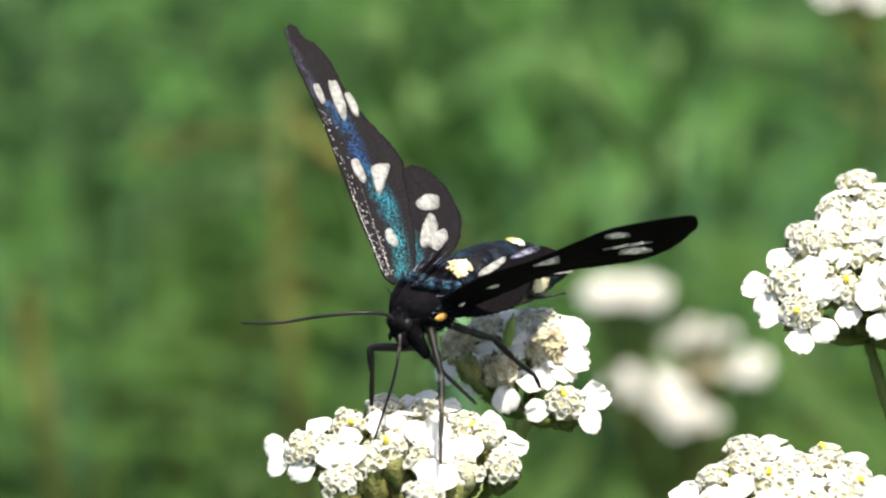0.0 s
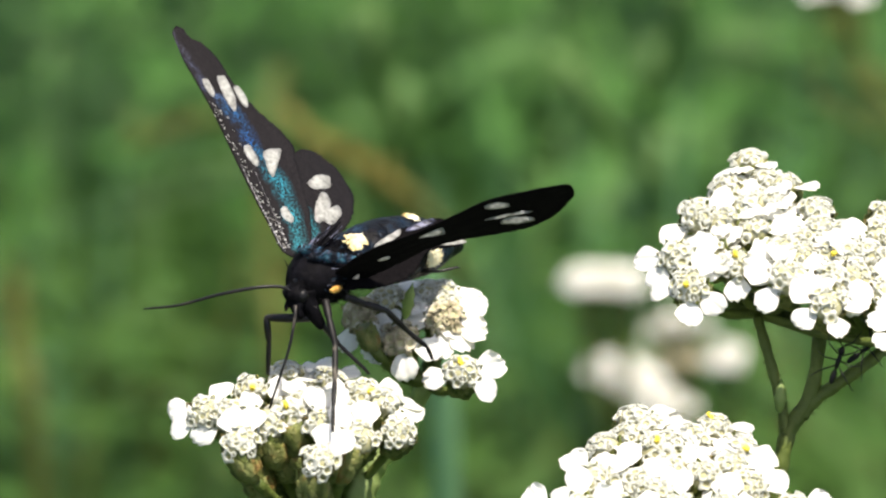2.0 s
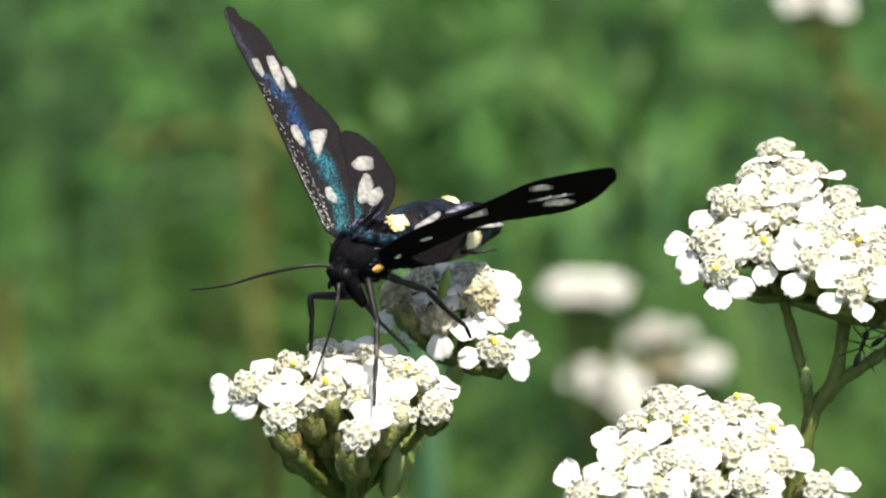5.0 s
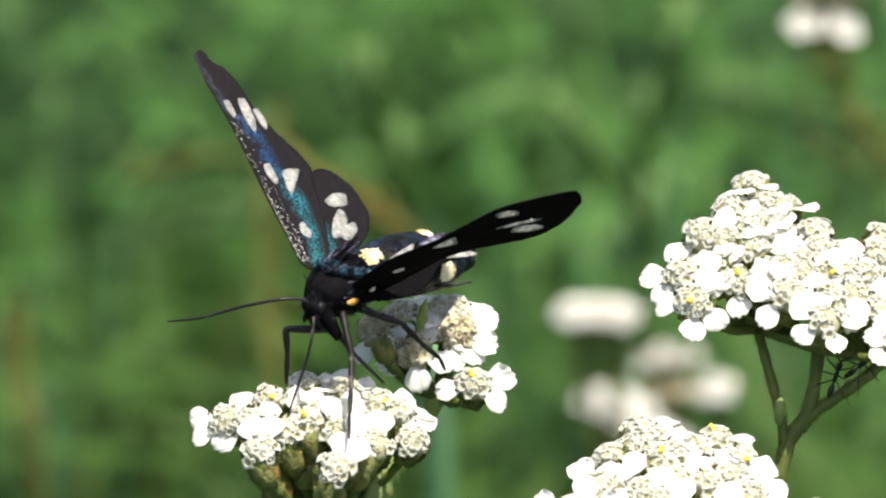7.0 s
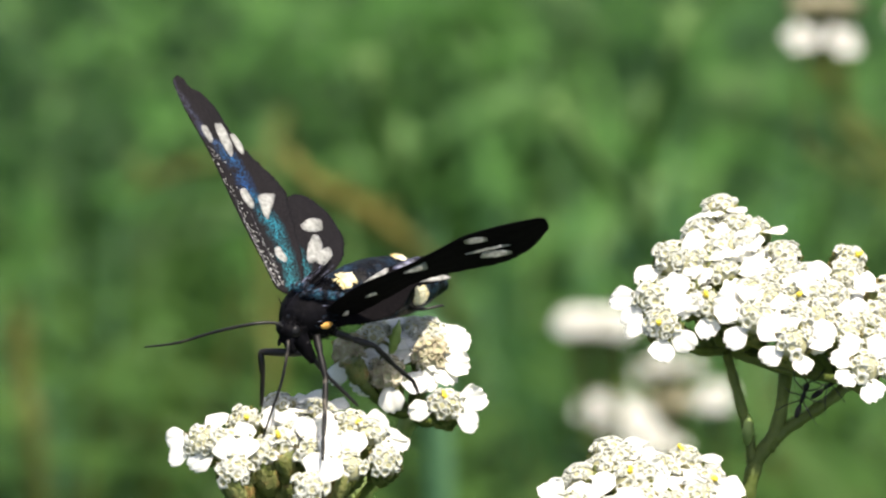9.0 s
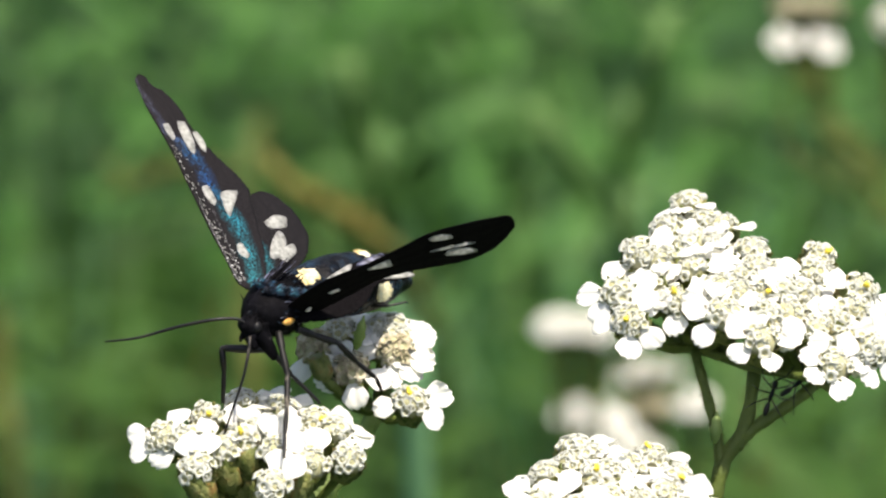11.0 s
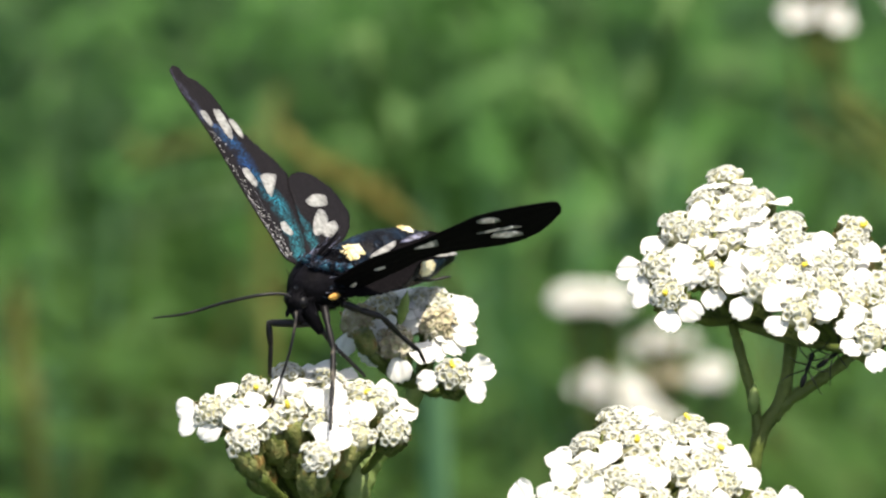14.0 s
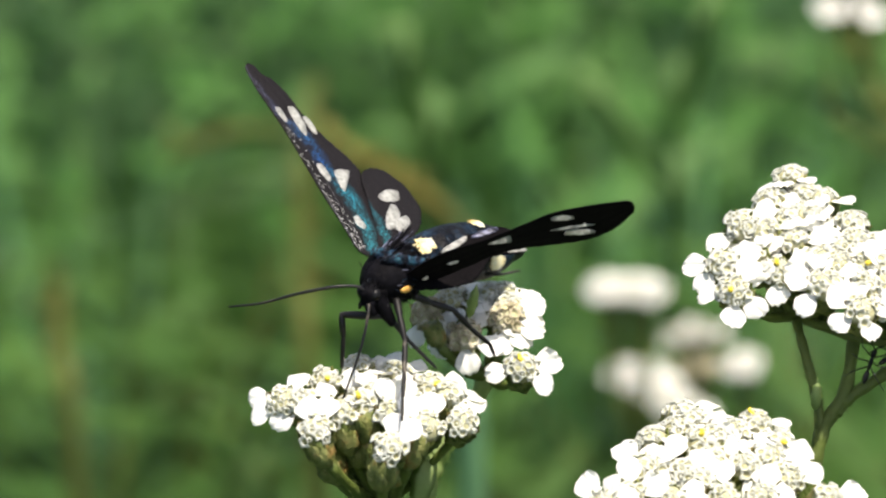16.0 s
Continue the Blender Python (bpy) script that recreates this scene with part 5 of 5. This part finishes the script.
# ---- what moves ----
def motions():
    # the plant sways in the breeze; degrees of lean to the side
    sway = [(0.0, 0.646), (0.1, 0.488), (0.2, 0.419), (0.3, 0.463), (0.4, 0.686), (0.5, 0.804), (0.7, 0.667), (0.8, 0.552), (1.0, 0.276), (1.1, 0.250),
            (1.2, 0.349), (1.3, 0.514), (1.4, 0.545), (1.5, 0.674), (1.6, 0.382), (1.7, 0.168), (1.8, -0.107), (1.9, -0.075), (2.0, 0.082), (2.2, 0.274),
            (2.5, 0.293), (3.0, 0.495), (5.5, 0.386), (6.0, 0.267), (6.5, 0.271), (7.0, 0.200), (7.5, 0.021), (8.0, 0.080), (8.5, 0.041), (9.0, -0.001),
            (11.5, -0.107), (12.0, 0.021), (12.5, 0.000), (13.0, 0.181), (13.5, 0.174), (14.0, 0.081), (14.5, 0.135), (15.0, 0.275), (15.5, 0.445), (16.0, 0.328)]
    lean = [(t, pose(*BASE, 0, a, 0)) for t, a in sway]
    walk(PLANT, lean)
    rest = Matrix.Translation(-BASE)
    # the moth shifts its weight by fractions of a millimetre: seconds, sideways, upwards
    creep = [(0.0, 0.39, 0.28), (0.5, 0.35, 0.18), (1.0, 0.27, 0.01), (1.5, 0.40, 0.12), (2.0, 0.07, 0.08), (2.5, 0.07, 0.16), (3.0, 0.27, 0.21), (5.5, 0.26, 0.16), (6.0, 0.08, 0.18), (6.5, 0.24, 0.11), (7.0, 0.07, 0.17), (7.5, 0.05, 0.03), (8.0, 0.16, 0.01), (8.5, 0.16, 0.05), (9.0, 0.09, 0.05), (11.5, 0.00, -0.03), (12.0, 0.04, -0.03), (12.5, -0.00, 0.00), (13.0, 0.03, 0.01), (13.5, 0.06, -0.04), (14.0, 0.00, 0.01), (14.5, 0.07, 0.01), (15.0, 0.05, 0.04), (15.5, 0.14, 0.14), (16.0, 0.08, 0.04)]
    when, aside, above = zip(*creep)
    for rider in (MOTH, *ANTS):
        still = rider.matrix_basis.copy()
        rows = []
        for t, m in lean:
            step = Vector((np.interp(t, when, aside), 0, np.interp(t, when, above))) * MM if rider is MOTH else Vector()
            rows.append((t, m @ rest @ Matrix.Translation(step) @ still))
        walk(rider, rows)
    # the wings shift a little about their roots; degrees about the body's axes
    raised = [
        (0.0, pose(0, 0, 0, 7.26, 5.71, -2.20)),
        (0.5, pose(0, 0, 0, 6.10, 3.41, 0.20)),
        (1.0, pose(0, 0, 0, 3.02, 2.10, -1.16)),
        (1.5, pose(0, 0, 0, 4.60, 2.46, -0.14)),
        (2.0, pose(0, 0, 0, 2.62, 0.97, 0.24)),
        (2.5, pose(0, 0, 0, 2.76, 2.67, 0.32)),
        (3.0, pose(0, 0, 0, 4.04, 3.40, 0.80)),
        (5.5, pose(0, 0, 0, 3.95, 2.89, 0.38)),
        (6.0, pose(0, 0, 0, 2.32, 1.43, 0.90)),
        (6.5, pose(0, 0, 0, 2.55, 2.27, 0.71)),
        (7.0, pose(0, 0, 0, 1.78, 1.30, 0.78)),
        (7.5, pose(0, 0, 0, 1.02, 1.25, 0.09)),
        (8.0, pose(0, 0, 0, 1.58, 1.50, 0.31)),
        (8.5, pose(0, 0, 0, 1.69, 1.92, 0.33)),
        (9.0, pose(0, 0, 0, 1.47, 1.80, 0.52)),
        (11.5, pose(0, 0, 0, 0.18, 0.77, -0.85)),
        (12.0, pose(0, 0, 0, 0.72, 0.72, -0.01)),
        (12.5, pose(0, 0, 0, 0.00, 0.00, 0.00)),
        (13.0, pose(0, 0, 0, -0.22, 0.01, 0.27)),
        (13.5, pose(0, 0, 0, -0.75, -0.20, 0.47)),
        (14.0, pose(0, 0, 0, -1.71, -0.81, 1.53)),
        (14.5, pose(0, 0, 0, -1.36, -1.10, 0.32)),
        (15.0, pose(0, 0, 0, -1.83, -1.06, 1.97)),
        (15.5, pose(0, 0, 0, -1.99, -0.18, 1.79)),
        (16.0, pose(0, 0, 0, -2.75, -0.96, 1.69)),
    ]
    raised_fore = [
        (0.0, pose(0, 0, 0, 11.11, 0.64, -6.60)),
        (0.5, pose(0, 0, 0, 10.90, -2.57, -4.66)),
        (1.0, pose(0, 0, 0, 7.12, -3.49, -5.35)),
        (1.5, pose(0, 0, 0, 8.66, -2.49, -3.94)),
        (2.0, pose(0, 0, 0, 5.61, -3.21, -3.68)),
        (2.5, pose(0, 0, 0, 5.66, -2.25, -3.91)),
        (3.0, pose(0, 0, 0, 6.33, -0.59, -3.07)),
        (5.5, pose(0, 0, 0, 6.90, -2.81, -4.63)),
        (6.0, pose(0, 0, 0, 4.16, -2.29, -2.54)),
        (6.5, pose(0, 0, 0, 2.96, 0.94, -1.32)),
        (7.0, pose(0, 0, 0, 2.87, -0.27, -1.29)),
        (7.5, pose(0, 0, 0, 1.53, 0.26, -1.50)),
        (8.0, pose(0, 0, 0, 2.79, -0.13, -1.72)),
        (8.5, pose(0, 0, 0, 2.90, 0.24, -1.71)),
        (9.0, pose(0, 0, 0, 2.88, 0.34, -1.22)),
        (11.5, pose(0, 0, 0, 1.28, -1.00, -1.93)),
        (12.0, pose(0, 0, 0, 1.23, -0.02, -0.39)),
        (12.5, pose(0, 0, 0, -0.00, 0.00, 0.00)),
        (13.0, pose(0, 0, 0, -0.69, 0.99, 0.77)),
        (13.5, pose(0, 0, 0, -1.05, 0.07, 0.62)),
        (14.0, pose(0, 0, 0, -2.73, 0.84, 2.38)),
        (14.5, pose(0, 0, 0, -2.96, 1.39, 1.50)),
        (15.0, pose(0, 0, 0, -2.58, 0.19, 2.59)),
        (15.5, pose(0, 0, 0, -3.52, 2.55, 3.02)),
        (16.0, pose(0, 0, 0, -4.39, 1.92, 2.97)),
    ]
    spread = [
        (0.0, pose(0, 0, 0, 0.08, 3.88, 2.02)),
        (0.5, pose(0, 0, 0, -0.95, 2.66, 3.23)),
        (1.0, pose(0, 0, 0, 0.71, 1.37, -0.57)),
        (1.5, pose(0, 0, 0, -0.50, 2.66, 2.40)),
        (2.0, pose(0, 0, 0, 0.32, 0.22, -0.46)),
        (2.5, pose(0, 0, 0, -0.91, -0.30, 1.46)),
        (3.0, pose(0, 0, 0, -1.45, 0.56, 2.90)),
        (5.5, pose(0, 0, 0, -0.18, 1.41, 1.09)),
        (6.0, pose(0, 0, 0, -1.57, -1.68, 1.84)),
        (6.5, pose(0, 0, 0, -1.16, -0.80, 1.62)),
        (7.0, pose(0, 0, 0, -1.05, -1.30, 1.14)),
        (7.5, pose(0, 0, 0, -0.49, -1.43, 0.09)),
        (8.0, pose(0, 0, 0, -0.82, -0.93, 0.93)),
        (8.5, pose(0, 0, 0, -0.44, -1.06, 0.18)),
        (9.0, pose(0, 0, 0, -0.41, -2.05, -0.38)),
        (11.5, pose(0, 0, 0, -0.15, -0.79, -0.14)),
        (12.0, pose(0, 0, 0, 0.23, 0.28, -0.25)),
        (12.5, pose(0, 0, 0, -0.00, 0.00, 0.00)),
        (13.0, pose(0, 0, 0, -0.29, 1.29, 1.25)),
        (13.5, pose(0, 0, 0, -0.45, 0.45, 1.06)),
        (14.0, pose(0, 0, 0, 0.46, 1.10, -0.23)),
        (14.5, pose(0, 0, 0, 0.23, 1.35, 0.33)),
        (15.0, pose(0, 0, 0, 0.20, 1.78, 0.62)),
        (15.5, pose(0, 0, 0, -0.09, 3.09, 1.92)),
        (16.0, pose(0, 0, 0, 0.34, 2.36, 0.71)),
    ]
    for wing_part, rows in ((WINGS["rf"], raised_fore), (WINGS["rh"], raised), (WINGS["sf"], spread), (WINGS["sh"], spread)):
        still = wing_part.matrix_basis.copy()
        at = Matrix.Translation(still.translation)
        walk(wing_part, [(t, at @ turn @ at.inverted() @ still) for t, turn in rows])
    still = Matrix.Translation(ANTENNA_ROOT)
    walk(ANTENNA, [(t, still @ pose(0, 0, 0, 0, a, 0)) for t, a in [(0.0, 8), (1.5, 2), (5.5, -1), (7.0, 0), (9.0, -1), (12.5, 0), (14.5, -1), (16.0, 0)]])


motions()
